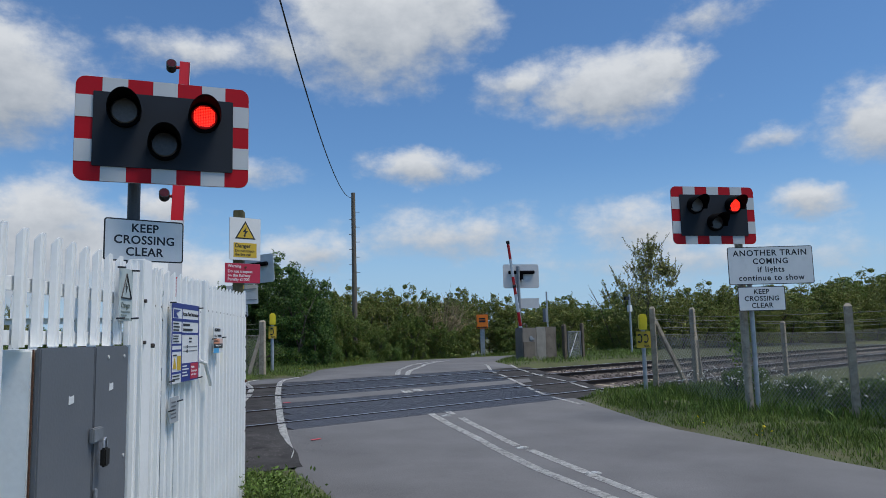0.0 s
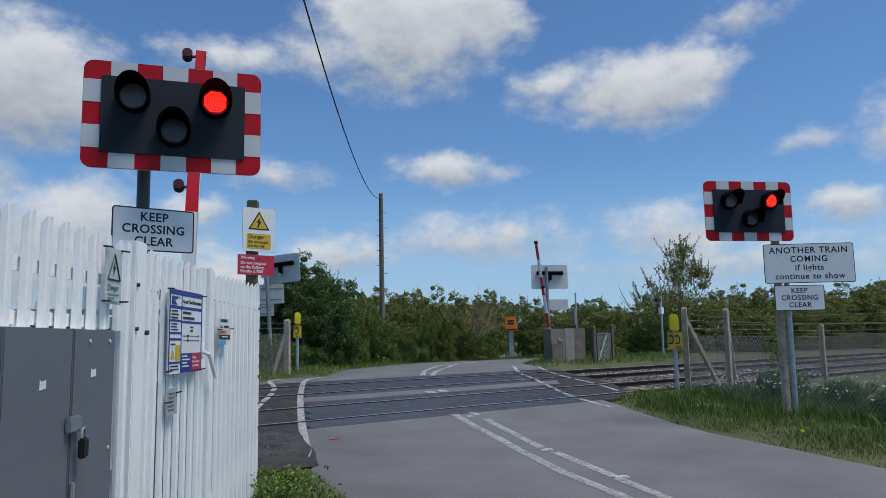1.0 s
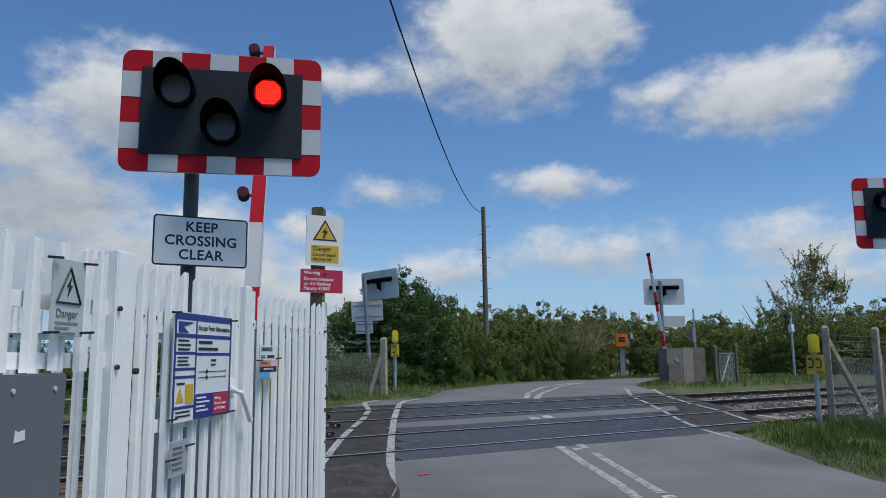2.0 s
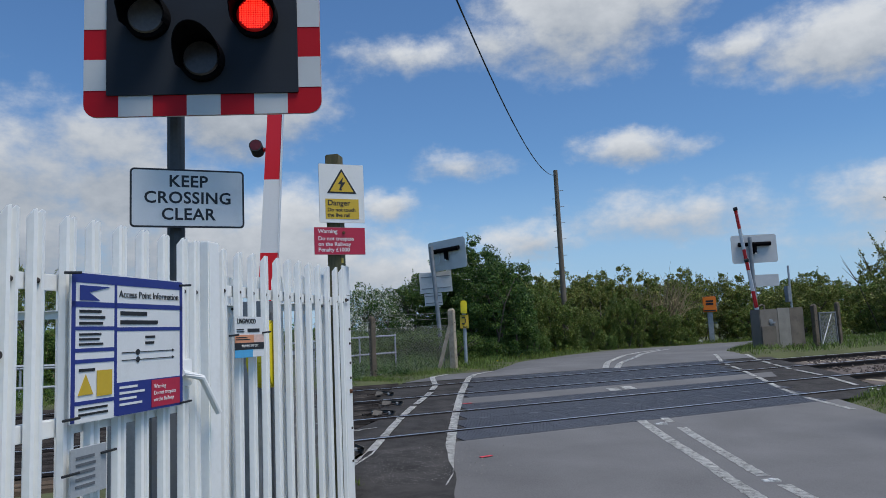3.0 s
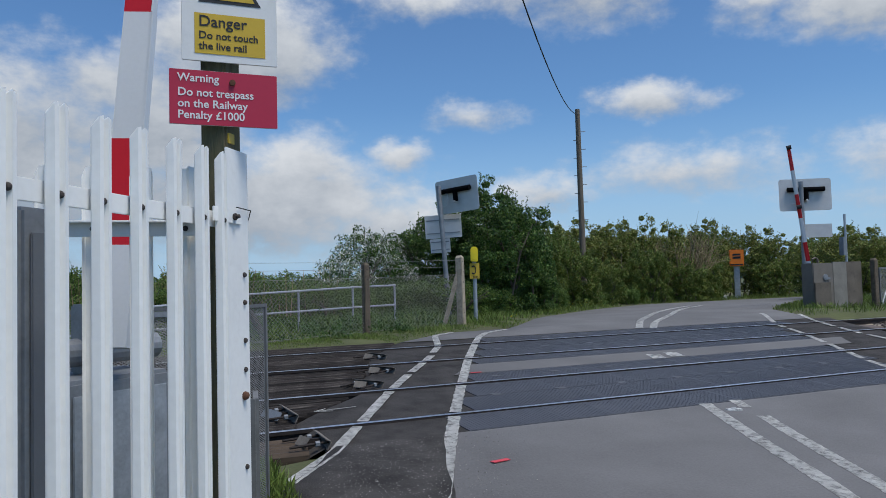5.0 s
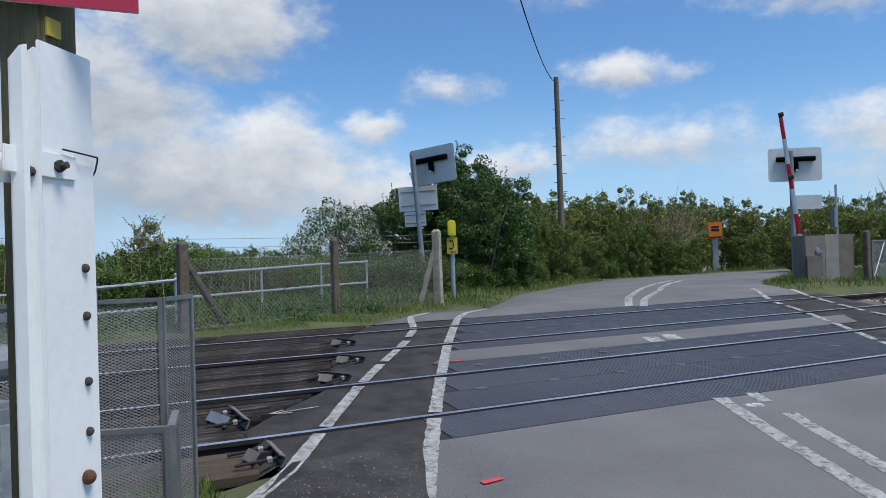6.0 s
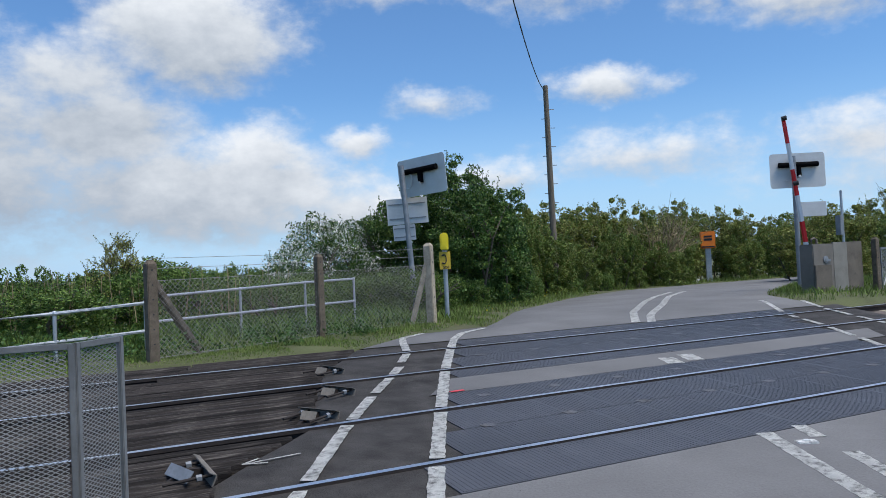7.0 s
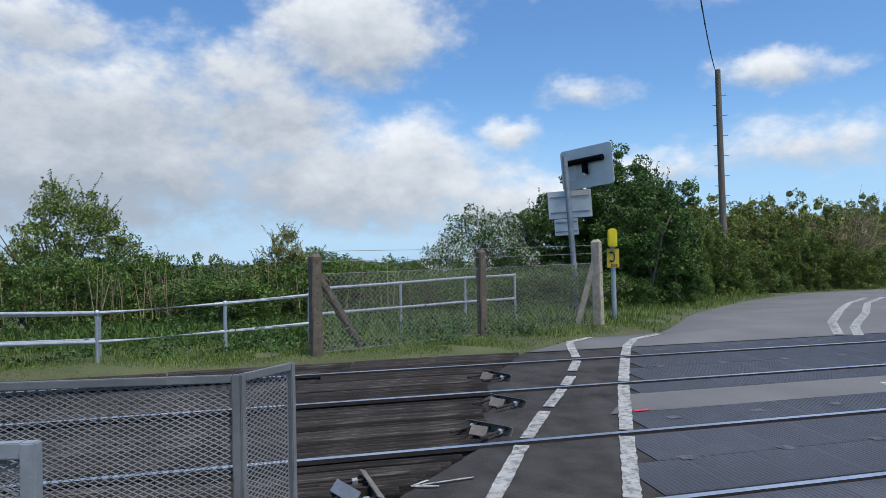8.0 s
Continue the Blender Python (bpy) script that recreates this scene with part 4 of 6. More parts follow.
def run_of_pales(t, positions, z0, z1, off=0.0, bolts=(1.70,), wide=1.0, rise=0.0):
    first, bolt = None, None
    for s in positions:
        if first is None:
            first = part("pale", pale_mesh(z1 - z0, wide), WHITE_STEEL, t)
            ob = first
        else:
            ob = new("pale", first.data)
            ob.parent = t
        ob.matrix_local = pose(s, -off, z0 + rise * (s - positions[0]) + 0.006 * noise.noise((s * 7, 0, 0)), 0, 0.5 * noise.noise((s * 5, 3, 0)), 0)
        for bz in bolts:
            if bolt is None:
                bolt = part("bolt", bolt_mesh(), BOLT_STEEL, t)
                b = bolt
            else:
                b = new("bolt", bolt.data)
                b.parent = t
            b.matrix_local = pose(s, -off - 0.01, bz)


def fence_rail(t, s0, s1, z, off=0.0, name="fence_rail"):
    bm = bmesh.new()
    y = -off
    box(bm, s0, s1, y + 0.018, y + 0.024, z - 0.03, z + 0.03, 0.002)
    box(bm, s0, s1, y + 0.024, y + 0.065, z + 0.022, z + 0.03, 0.002)
    return part(name, bm, WHITE_STEEL, t)


def fence_post(t, s, z1, w=0.09, d=0.06, off=-0.045):
    bm = bmesh.new()
    box(bm, s - w / 2, s + w / 2, -off - d / 2, -off + d / 2, -0.3, z1, 0.006)
    return part("post", bm, WHITE_STEEL, t)


fence = thing("palisade_fence", along(1.925) @ pose(0, 0, 0, 0, 0, 2.3) @ pose(-1.925, 0, 0), "white painted steel palisade fence with folded pales", "fence", "white palisade fencing")
run_of_pales(fence, [2.052, 2.225, 2.393, 2.560, 2.732, 2.910, 3.088, 3.263, 3.445, 3.640, 3.820, 3.965], -0.18, 1.935, bolts=(1.72,), rise=0.025)
fence_rail(fence, 2.005, 4.02, 1.725)
fence_rail(fence, 2.005, 4.02, 0.15)
fence_post(fence, 1.908, 1.955, 0.11, 0.12, off=-0.025)
bm = bmesh.new()
box(bm, 4.015, 4.195, 0.004, 0.012, -0.25, 2.012, 0.003)
part("end_plate", bm, WHITE_STEEL, fence, "flat white end plate with a row of bolts")
shared = None
for z in (1.514, 1.403, 1.251, 1.135, 0.75, 0.5):
    if shared is None:
        shared = part("bolt", bolt_mesh(), BOLT_STEEL, fence)
        ob = shared
    else:
        ob = new("bolt", shared.data)
        ob.parent = fence
    ob.matrix_local = pose(4.15, 0.002, z)
bm = bmesh.new()
bmesh.ops.create_uvsphere(bm, u_segments=12, v_segments=8, radius=0.017)
part("cap_bolt", bm, RUST, fence, "large rusty domed bolt").matrix_local = pose(4.137, -0.002, 1.033)
bm = bmesh.new()
box(bm, 3.90, 4.12, -0.004, 0.002, 1.714, 1.77, 0.002)
part("bracket", bm, WHITE_STEEL, fence)
bm = bmesh.new()
tube(bm, (4.058, -0.004, 1.741), (4.058, -0.014, 1.741), 0.014, seg=6)
tube(bm, (4.058, -0.014, 1.741), (4.058, -0.028, 1.743), 0.008, seg=8)
part("bracket_bolt", bm, BOLT_STEEL, fence, "dark weathered nut and bolt")
bm = bmesh.new()
pipe(bm, [(4.07, -0.008, 1.780), (4.14, -0.012, 1.777), (4.19, -0.01, 1.776), (4.2, -0.002, 1.768), (4.2, 0.004, 1.745), (4.197, 0.008, 1.735)], 0.0022, 6)
part("cable_tie", bm, BLACK_PLASTIC, fence, "thin black cable tie looped round the plate")

gate = thing("palisade_gate", along(0), "white steel palisade gate carrying notices, closed", "gate", "white palisade fencing")
run_of_pales(gate, [0.66, 0.78, 0.93, 1.08, 1.23, 1.38, 1.53, 1.68, 1.78], -0.12, 1.95)
fence_rail(gate, 0.58, 1.8, 1.70)
fence_rail(gate, 0.58, 1.8, 0.2)
fence_rail(gate, 0.58, 1.8, 1.18)
bm = bmesh.new()
pipe(bm, [(1.60, -0.05, 1.33), (1.72, -0.075, 1.30), (1.84, -0.09, 1.13)], 0.016, 10)
part("handle", bm, WHITE_STEEL, gate, "bent white drop handle")
bm = bmesh.new()
box(bm, 1.56, 1.70, -0.04, -0.02, 1.27, 1.39, 0.004)
part("lock_plate", bm, WHITE_STEEL, gate)

west = thing("palisade_fence", along(0), "white palisade fence, its pales cut short above a grey cabinet", "fence", "white palisade fencing")
run_of_pales(west, [-1.03 + 0.155 * k for k in range(9)], 1.46, 1.95, bolts=())
fence_rail(west, -1.3, 0.45, 1.72)
fence_rail(west, -1.3, 0.45, 1.50)
run_of_pales(west, [-1.35, -1.2, 0.33], -0.2, 1.95, bolts=())
fence_post(west, 0.50, 1.975, 0.16, 0.10, off=-0.03)
for z in (1.72, 1.47):
    bm = bmesh.new()
    tube(bm, (0.44, -0.018, z), (0.44, -0.034, z), 0.011, seg=8)
    part("hinge_bolt", bm, BOLT_STEEL, west)
bm = bmesh.new()
tube(bm, (0.60, -0.014, 1.45), (0.60, -0.034, 1.45), 0.014, seg=8)
part("hinge_bolt", bm, BOLT_STEEL, west)
bm = bmesh.new()
box(bm, -4.5, -1.3, 0.02, 0.03, 1.67, 1.73)
part("fence_rail", bm, WHITE_STEEL, west)
run_of_pales(west, [-1.52 - 0.155 * k for k in range(14)], -0.2, 1.95, bolts=())

rear = thing("palisade_fence", pose(-3.03, -4.47, 0, 0, 0, 172), "white palisade fence closing the equipment compound, seen from inside", "fence", "white palisade fencing")
run_of_pales(rear, [0.07 + 0.166 * k for k in range(15)], -0.18, 1.95, bolts=(), wide=1.3)
fence_rail(rear, 0.02, 2.5, 1.70)
fence_rail(rear, 0.02, 2.5, 0.2)
bm = bmesh.new()
for k in range(15):
    tube(bm, (0.07 + 0.166 * k, 0.022, 1.70), (0.07 + 0.166 * k, 0.034, 1.70), 0.011, seg=8)
tagged(part("rail_bolts", bm, BOLT_STEEL, rear), kind="stuff")

# grey cabinet let into the fence
cab = thing("equipment_cabinet", along(-0.47, 0.06, -0.22), "grey double-door steel equipment cabinet with a padlock and white sides", "cabinet")
bm = bmesh.new()
box(bm, -0.53, 0.5, 0.012, 0.42, 0, 1.67, 0.008)
part("carcass", bm, WHITE_STEEL, cab, "white painted cabinet body")
for x0, x1 in ((-0.52, 0.031), (0.046, 0.49)):
    bm = bmesh.new()
    box(bm, x0, x1, -0.018, 0.011, 0.03, 1.675, 0.006)
    part("door", bm, GREY_PAINT, cab, "grey painted steel door")
bm = bmesh.new()
box(bm, -0.534, -0.5305, 0.004, 0.012, 0, 1.67)
part("hinge_strip", bm, RUST, cab)
# added black strip stands in for the shade in the gap between the doors
bm = bmesh.new()
box(bm, 0.028, 0.049, 0.006, 0.0118, 0.03, 1.67)
part("door_seal", bm, BLACK_PLASTIC, cab)
bm = bmesh.new()
box(bm, -0.02, 0.10, -0.045, -0.02, 1.22, 1.29, 0.006)
part("hasp", bm, DULL_GALV, cab)
bm = bmesh.new()
box(bm, 0.05, 0.11, -0.075, -0.047, 1.10, 1.19, 0.008)
lockbody = part("padlock", bm, material("dark padlock", (0.03, 0.028, 0.026), 0.5, 0.6), cab, "dark weathered padlock")
bm = bmesh.new()
pipe(bm, [(0.08 + 0.022 * math.cos(a), -0.06, 1.19 + 0.045 * math.sin(a)) for a in np.linspace(0, math.pi, 8)], 0.006, 6)
part("shackle", bm, GALV, lockbody)
for x, z in ((-0.25, 1.42), (0.22, 1.45)):
    bm = bmesh.new()
    slab(bm, [(x, z), (x + 0.055, z + 0.006), (x + 0.052, z + 0.04), (x + 0.02, z + 0.034), (x + 0.004, z + 0.042)], -0.0205, -0.019)
    part("sticker", bm, SIGN_WHITE, cab, "torn white sticker")
bm = bmesh.new()
box(bm, 0.05, 0.075, -0.035, -0.019, 0.75, 1.0, 0.004)
part("hasp", bm, GALV, cab)
bm = bmesh.new()
for a, b in (((0.20, 1.62), (0.21, 1.62)), ((0.42, 1.62), (0.43, 1.62)), ((0.44, 1.1), (0.45, 1.1))):
    tube(bm, (a[0], -0.024, a[1]), (a[0], -0.019, a[1]), 0.009, seg=8)
part("rivet", bm, SIGN_BACK, cab)


# ---------------------------------------------------------------- notices on the fence
def bars(t, x, z, w, rows, size, gap, mat=None, y=-0.0035, seed=1):
    """Writing too small to read: one thin bar a line."""
    rg = random.Random(seed)
    bm = bmesh.new()
    for k in range(rows):
        ww = w * rg.uniform(0.6, 1.0)
        box(bm, x, x + ww, y, y + 0.002, z - k * gap - size / 2, z - k * gap + size / 2)
    return part("text_bars", bm, mat or SIGN_BLACK, t)


def panel(t, x0, x1, z0, z1, mat, y=-0.0025, name="panel"):
    bm = bmesh.new()
    box(bm, x0, x1, y, y + 0.0016, z0, z1)
    return part(name, bm, mat, t)


def ties(t, pts):
    for x, z in pts:
        bm = bmesh.new()
        tube(bm, (x - 0.02, -0.004, z), (x + 0.045, -0.02, z + 0.004), 0.005, seg=6)
        part("cable_tie", bm, BLACK_PLASTIC, t)


info = thing("information_board", along(1.25, 0.05, 1.465), "white and navy access information board tied to the gate", "notice", "fence notices")
sign_plate(info, 0.71, 0.55, 0, 0, r=0.004)
panel(info, -0.35, 0.35, 0.235, 0.27, SIGN_BLUE)
panel(info, -0.35, 0.35, 0.145, 0.165, SIGN_BLUE)
panel(info, -0.35, -0.33, -0.27, 0.235, SIGN_BLUE)
panel(info, 0.33, 0.35, -0.27, 0.235, SIGN_BLUE)
panel(info, -0.115, -0.10, -0.27, 0.235, SIGN_BLUE)
panel(info, -0.10, 0.33, 0.055, 0.07, SIGN_BLUE)
panel(info, -0.10, 0.33, -0.272, -0.145, SIGN_BLUE)
panel(info, 0.12, 0.325, -0.262, -0.15, SIGN_RED, -0.0045)
for z in (0.06, -0.02, -0.06, -0.21):
    panel(info, -0.33, -0.115, z, z + 0.014, SIGN_BLUE)
bm = bmesh.new()
slab(bm, [(-0.31, 0.17), (-0.31, 0.225), (-0.14, 0.225), (-0.26, 0.2), (-0.2, 0.17)], -0.004, -0.0026)
part("emblem", bm, SIGN_BLUE, info)
panel(info, -0.215, -0.13, -0.185, -0.09, SIGN_YELLOW, -0.0045)
bm = bmesh.new()
slab(bm, [(-0.315, -0.175), (-0.235, -0.175), (-0.275, -0.1)], -0.004, -0.0026)
part("emblem", bm, SIGN_YELLOW, info)
lettering("Access Point Information", 0.040, info, 0.115, 0.20, -0.003)
bars(info, -0.08, 0.125, 0.26, 2, 0.016, 0.035, y=-0.0035)
bars(info, -0.31, 0.13, 0.17, 3, 0.010, 0.022, seed=3)
bars(info, -0.31, 0.045, 0.17, 3, 0.008, 0.018, seed=4)
bars(info, -0.31, -0.085, 0.10, 1, 0.010, 0.02, seed=5)
bars(info, -0.31, -0.225, 0.17, 2, 0.008, 0.02, seed=6)
bars(info, 0.08, 0.03, 0.09, 2, 0.010, 0.024, seed=7)
bm = bmesh.new()
for z in (-0.03, -0.06):
    box(bm, -0.07, 0.27, -0.0035, -0.002, z - 0.0015, z + 0.0015)
    tube(bm, (0.03, -0.004, z), (0.03, -0.002, z), 0.012, seg=12)
    slab(bm, [(0.27, z - 0.006), (0.285, z), (0.27, z + 0.006)], -0.0035, -0.002)
part("diagram", bm, SIGN_BLACK, info, "thin black line diagram")
for k, s in enumerate(("Warning", "Do not trespass", "on the Railway")):
    lettering(s, 0.024, info, 0.135, -0.178 - 0.027 * k, -0.005, SIGN_WHITE, "LEFT")
bars(info, -0.085, -0.165, 0.16, 4, 0.009, 0.022, SIGN_WHITE, -0.0045, 8)
ties(info, [(-0.37, 0.265), (0.345, 0.255), (-0.37, -0.255), (0.345, -0.265)])

note = thing("location_notice", along(2.235, 0.05, 1.48), "small white, orange and blue keep-out notice tied to the pales", "notice", "fence notices")
sign_plate(note, 0.32, 0.215, 0, 0, r=0.004)
lettering("LINGWOOD", 0.036, note, -0.035, 0.082, -0.003, bold=0.0006)
bars(note, -0.025, 0.035, 0.17, 1, 0.018, 0.02, seed=11)
bars(note, -0.14, 0.04, 0.09, 2, 0.005, 0.012, seed=12)
panel(note, -0.16, 0.045, -0.03, 0.012, SIGN_ORANGE)
panel(note, 0.045, 0.16, -0.03, 0.012, material("pale pink notice", (0.75, 0.52, 0.44), 0.5, bump=0))
panel(note, -0.16, 0.16, -0.067, -0.03, SIGN_BLACK)
lettering("WARNING KEEP OUT", 0.019, note, 0, -0.048, -0.003, SIGN_WHITE)
panel(note, -0.16, 0.03, -0.107, -0.067, SIGN_CYAN)
bars(note, -0.15, -0.002, 0.17, 2, 0.005, 0.011, SIGN_BLACK, seed=13)
ties(note, [(-0.2, 0.008), (0.16, 0.02)])

dsn = thing("danger_notice", along(0.04, 0.05, 1.735), "tall weathered grey danger notice with a faded triangle", "notice", "fence notices")
sign_plate(dsn, 0.2, 0.29, 0, 0, r=0.004, mat=material("faded notice", (0.46, 0.52, 0.50), 0.6, dark=0.85, scale=5, stain=(0.35, 0.38, 0.34), amount=0.5))
bm = bmesh.new()
for a, b in (((-0.075, -0.02), (0.075, -0.02)), ((0.075, -0.02), (0.0, 0.115)), ((0.0, 0.115), (-0.075, -0.02))):
    tube(bm, (a[0], -0.003, a[1]), (b[0], -0.003, b[1]), 0.004, seg=6)
slab(bm, [(0.008, 0.08), (-0.018, 0.04), (-0.002, 0.04), (-0.012, 0.0), (0.018, 0.048), (0.003, 0.048)], -0.004, -0.002)
part("emblem", bm, SIGN_BLACK, dsn)
lettering("Danger", 0.045, dsn, -0.075, -0.06, -0.003, material("faded lettering", (0.16, 0.2, 0.18), 0.6, bump=0), "LEFT")
bars(dsn, -0.075, -0.095, 0.14, 3, 0.008, 0.019, material("faded lettering grey", (0.2, 0.24, 0.22), 0.6, bump=0), seed=15)
ties(dsn, [(-0.12, 0.14), (0.1, 0.14), (-0.12, -0.135), (0.1, -0.13)])
pl = thing("small_plate", along(1.0, 0.05, 1.02), "small grey engraved plate hung low on the gate", "notice", "fence notices")
sign_plate(pl, 0.19, 0.17, 0, 0, r=0.004, mat=material("grey plate", (0.36, 0.38, 0.39), 0.5, dark=0.85))
bars(pl, -0.07, 0.05, 0.13, 5, 0.010, 0.025, material("plate lettering", (0.12, 0.13, 0.14), 0.6, bump=0), seed=16)
ties(pl, [(-0.12, 0.0), (0.08, 0.05)])

# yellow hood of a telephone inside the compound
yb = thing("telephone_hood", along(2.70, -0.11, 0), "yellow telephone hood on a grey post inside the compound", "telephone")
bm = bmesh.new()
slab(bm, [(-0.07, 1.32), (-0.06, 1.48), (-0.02, 1.56), (0.04, 1.58), (0.07, 1.55), (0.07, 1.2), (0.03, 1.17), (-0.02, 1.2)], -0.06, 0.08)
bmesh.ops.bevel(bm, geom=bm.edges[:], offset=0.012, segments=2, affect="EDGES")
part("hood", bm, PHONE_YELLOW, yb)
bm = bmesh.new()
slab(bm, [(0.071, 1.21), (0.09, 1.22), (0.09, 1.53), (0.071, 1.54)], -0.05, 0.07)
part("interior", bm, BLACK_PLASTIC, yb)
bm = bmesh.new()
pipe(bm, [(0.05, 0, 1.19), (0.08, 0, 1.12), (0.06, 0, 1.06)], 0.010, 6)
part("cord", bm, BLACK_PLASTIC, yb)
post(yb, 0.03, 0.06, -0.25, 1.2, 0.03, DULL_GALV)
for s, o, hgt, w in ((3.38, -0.5, 1.93, 0.12), (2.35, -0.6, 1.45, 0.5)):
    bx = thing("lineside_box", along(s, o, -0.2), "grey steel lineside equipment box in the compound", "equipment box", "lineside boxes")
    bm = bmesh.new()
    box(bm, -w / 2, w / 2, -0.12, 0.12, 0, hgt, 0.012)
    part("body", bm, DULL_GALV, bx)
    bm = bmesh.new()
    box(bm, -w / 2 + 0.03, w / 2 - 0.03, -0.132, -0.121, 0.12, hgt - 0.08, 0.004)
    part("door", bm, GREY_PAINT, bx)


# ---------------------------------------------------------------- mesh cage round the barrier machine
def mesh_panel(bm, w, h, z0, pitch=0.05, slope=0.5, wire=0.0022, x0=0.0):
    """Two families of slanting wires, clipped to a panel in x and z."""
    for sgn in (1, -1):
        c = -w * slope
        while c < h + w * slope:
            pts = []
            za, zb = (c, c + sgn * slope * w)
            lo, hi = 0.0, 1.0
            d = zb - za
            for lim, keep in ((0.0, 1), (h, -1)):
                if abs(d) > 1e-9:
                    u = (lim - za) / d
                    if (d > 0) == (keep > 0):
                        lo = max(lo, u)
                    else:
                        hi = min(hi, u)
            if hi - lo > 0.01:
                a = Vector((x0 + w * lo, 0, z0 + za + d * lo))
                b = Vector((x0 + w * hi, 0, z0 + za + d * hi))
                n = Vector((-(b - a).z, 0, (b - a).x)).normalized() * wire
                y = Vector((0, wire, 0))
                ring = [[bm.verts.new(p + o) for o in (n, -n + y, -n - y)] for p in (a, b)]
                for j in range(3):
                    bm.faces.new((ring[0][j], ring[0][(j + 1) % 3], ring[1][(j + 1) % 3], ring[1][j]))
            c += pitch * slope * 2 if slope < 1 else pitch * 1.414
    return bm


def framed_mesh(t, a, b, z0, z1, name="mesh_panel", bar=0.02, mids=(), solid=None, frame_mat=None):
    a, b = Vector((*a, 0)), Vector((*b, 0))
    d = b - a
    w = d.length
    m = Matrix.Translation(a) @ Matrix.Rotation(math.atan2(d.y, d.x), 4, "Z")
    bm = bmesh.new()
    for x in (0, w):
        box(bm, x - bar, x + bar, -bar, bar, z0, z1, 0.003)
    for z in (z0 + bar, z1 - bar, *mids):
        box(bm, bar, w - bar, -bar * 0.9, bar * 0.9, z - bar, z + bar, 0.002)
    bmesh.ops.transform(bm, matrix=m, verts=bm.verts[:])
    fr = part("mesh_surround", bm, frame_mat or CAGE_STEEL, t)
    bm = bmesh.new()
    mesh_panel(bm, w - 0.04, z1 - z0 - 0.04, z0 + 0.02, 0.0165, 0.5, 0.0016, 0.02)
    if solid:
        box(bm, 0.02, w - 0.02, 0.006, 0.01, solid[0], solid[1])
    bmesh.ops.transform(bm, matrix=m, verts=bm.verts[:])
    part("expanded_mesh", bm, CAGE_STEEL, fr, "grey expanded metal mesh")


cage = thing("guard_cage", pose(0, 0, 0), "grey expanded-metal guard cage round the barrier machine", "guard cage")
framed_mesh(cage, (-2.56, -2.2), (-3.8, -1.98), -0.12, 1.34, bar=0.012)
framed_mesh(cage, (-2.545, -2.19), (-2.38, -1.98), -0.12, 1.34, bar=0.012)
framed_mesh(cage, (-2.57, -2.6), (-3.05, -2.46), -0.15, 0.74, bar=0.015)
framed_mesh(cage, (-2.55, -2.58), (-2.50, -2.24), -0.15, 0.74)
framed_mesh(cage, (-2.95, -2.85), (-3.05, -2.5), -0.15, 0.42)
framed_mesh(cage, (-2.94, -2.96), (-3.55, -2.84), -0.15, 1.335, bar=0.016, frame_mat=GALV)


# ---------------------------------------------------------------- telephones, concrete posts, wire fences
def phone(m, label, s=1.0, wide=False):
    t = thing("crossing_telephone", m, label, "telephone", "crossing telephones")
    post(t, 0, 0, -0.3, 1.95 * s, 0.05, GALV)
    bm = bmesh.new()
    slab(bm, [(-0.10 * s, 1.62 * s), (0.09 * s, 1.60 * s), (0.10 * s, 1.92 * s), (0.06 * s, 2.0 * s), (-0.06 * s, 2.0 * s), (-0.10 * s, 1.95 * s)], -0.16, 0.06)
    bmesh.ops.bevel(bm, geom=bm.edges[:], offset=0.02, segments=2, affect="EDGES")
    hood = part("hood", bm, PHONE_YELLOW, t, "yellow telephone hood")
    bm = bmesh.new()
    slab(bm, rect(-0.05, 0.05, 1.68 * s, 1.86 * s), -0.165, -0.155)
    part("flap", bm, PHONE_YELLOW, hood)
    w = 0.34 if wide else 0.24
    bm = bmesh.new()
    slab(bm, [(a, 1.37 * s + b) for a, b in round_rect(w, 0.4 * s, 0.01)], -0.08, -0.074)
    sg = part("sign", bm, SIGN_YELLOW, t, "yellow sign with black handset symbol")
    for cx in ((-0.07, 0.08) if wide else (0.0,)):
        bm = bmesh.new()
        pts = [(cx - 0.05 * math.cos(a) - 0.02, -0.083, 1.40 * s + 0.10 * math.sin(a)) for a in np.linspace(1.8, 4.48, 8)]
        pipe(bm, pts, 0.013, 6)
        tube(bm, pts[0], (pts[0][0] - 0.06, -0.083, pts[0][2] - 0.02), 0.018, seg=6)
        tube(bm, pts[-1], (pts[-1][0] - 0.06, -0.083, pts[-1][2] + 0.02), 0.018, seg=6)
        part("symbol", bm, SIGN_BLACK, sg)
    lettering("SOS", 0.075, t, 0.07 if wide else 0.02, 1.21 * s, -0.082, bold=0.002)
    return t


phone(at_bearing(9.15, -1.45, -0.1, -50), "yellow emergency telephone and SOS sign on a short galvanised post", 1.0, True)
phone(at_bearing(4.6, 9.0, 0.42, -25), "yellow emergency telephone and SOS sign beside a hedge", 0.95)


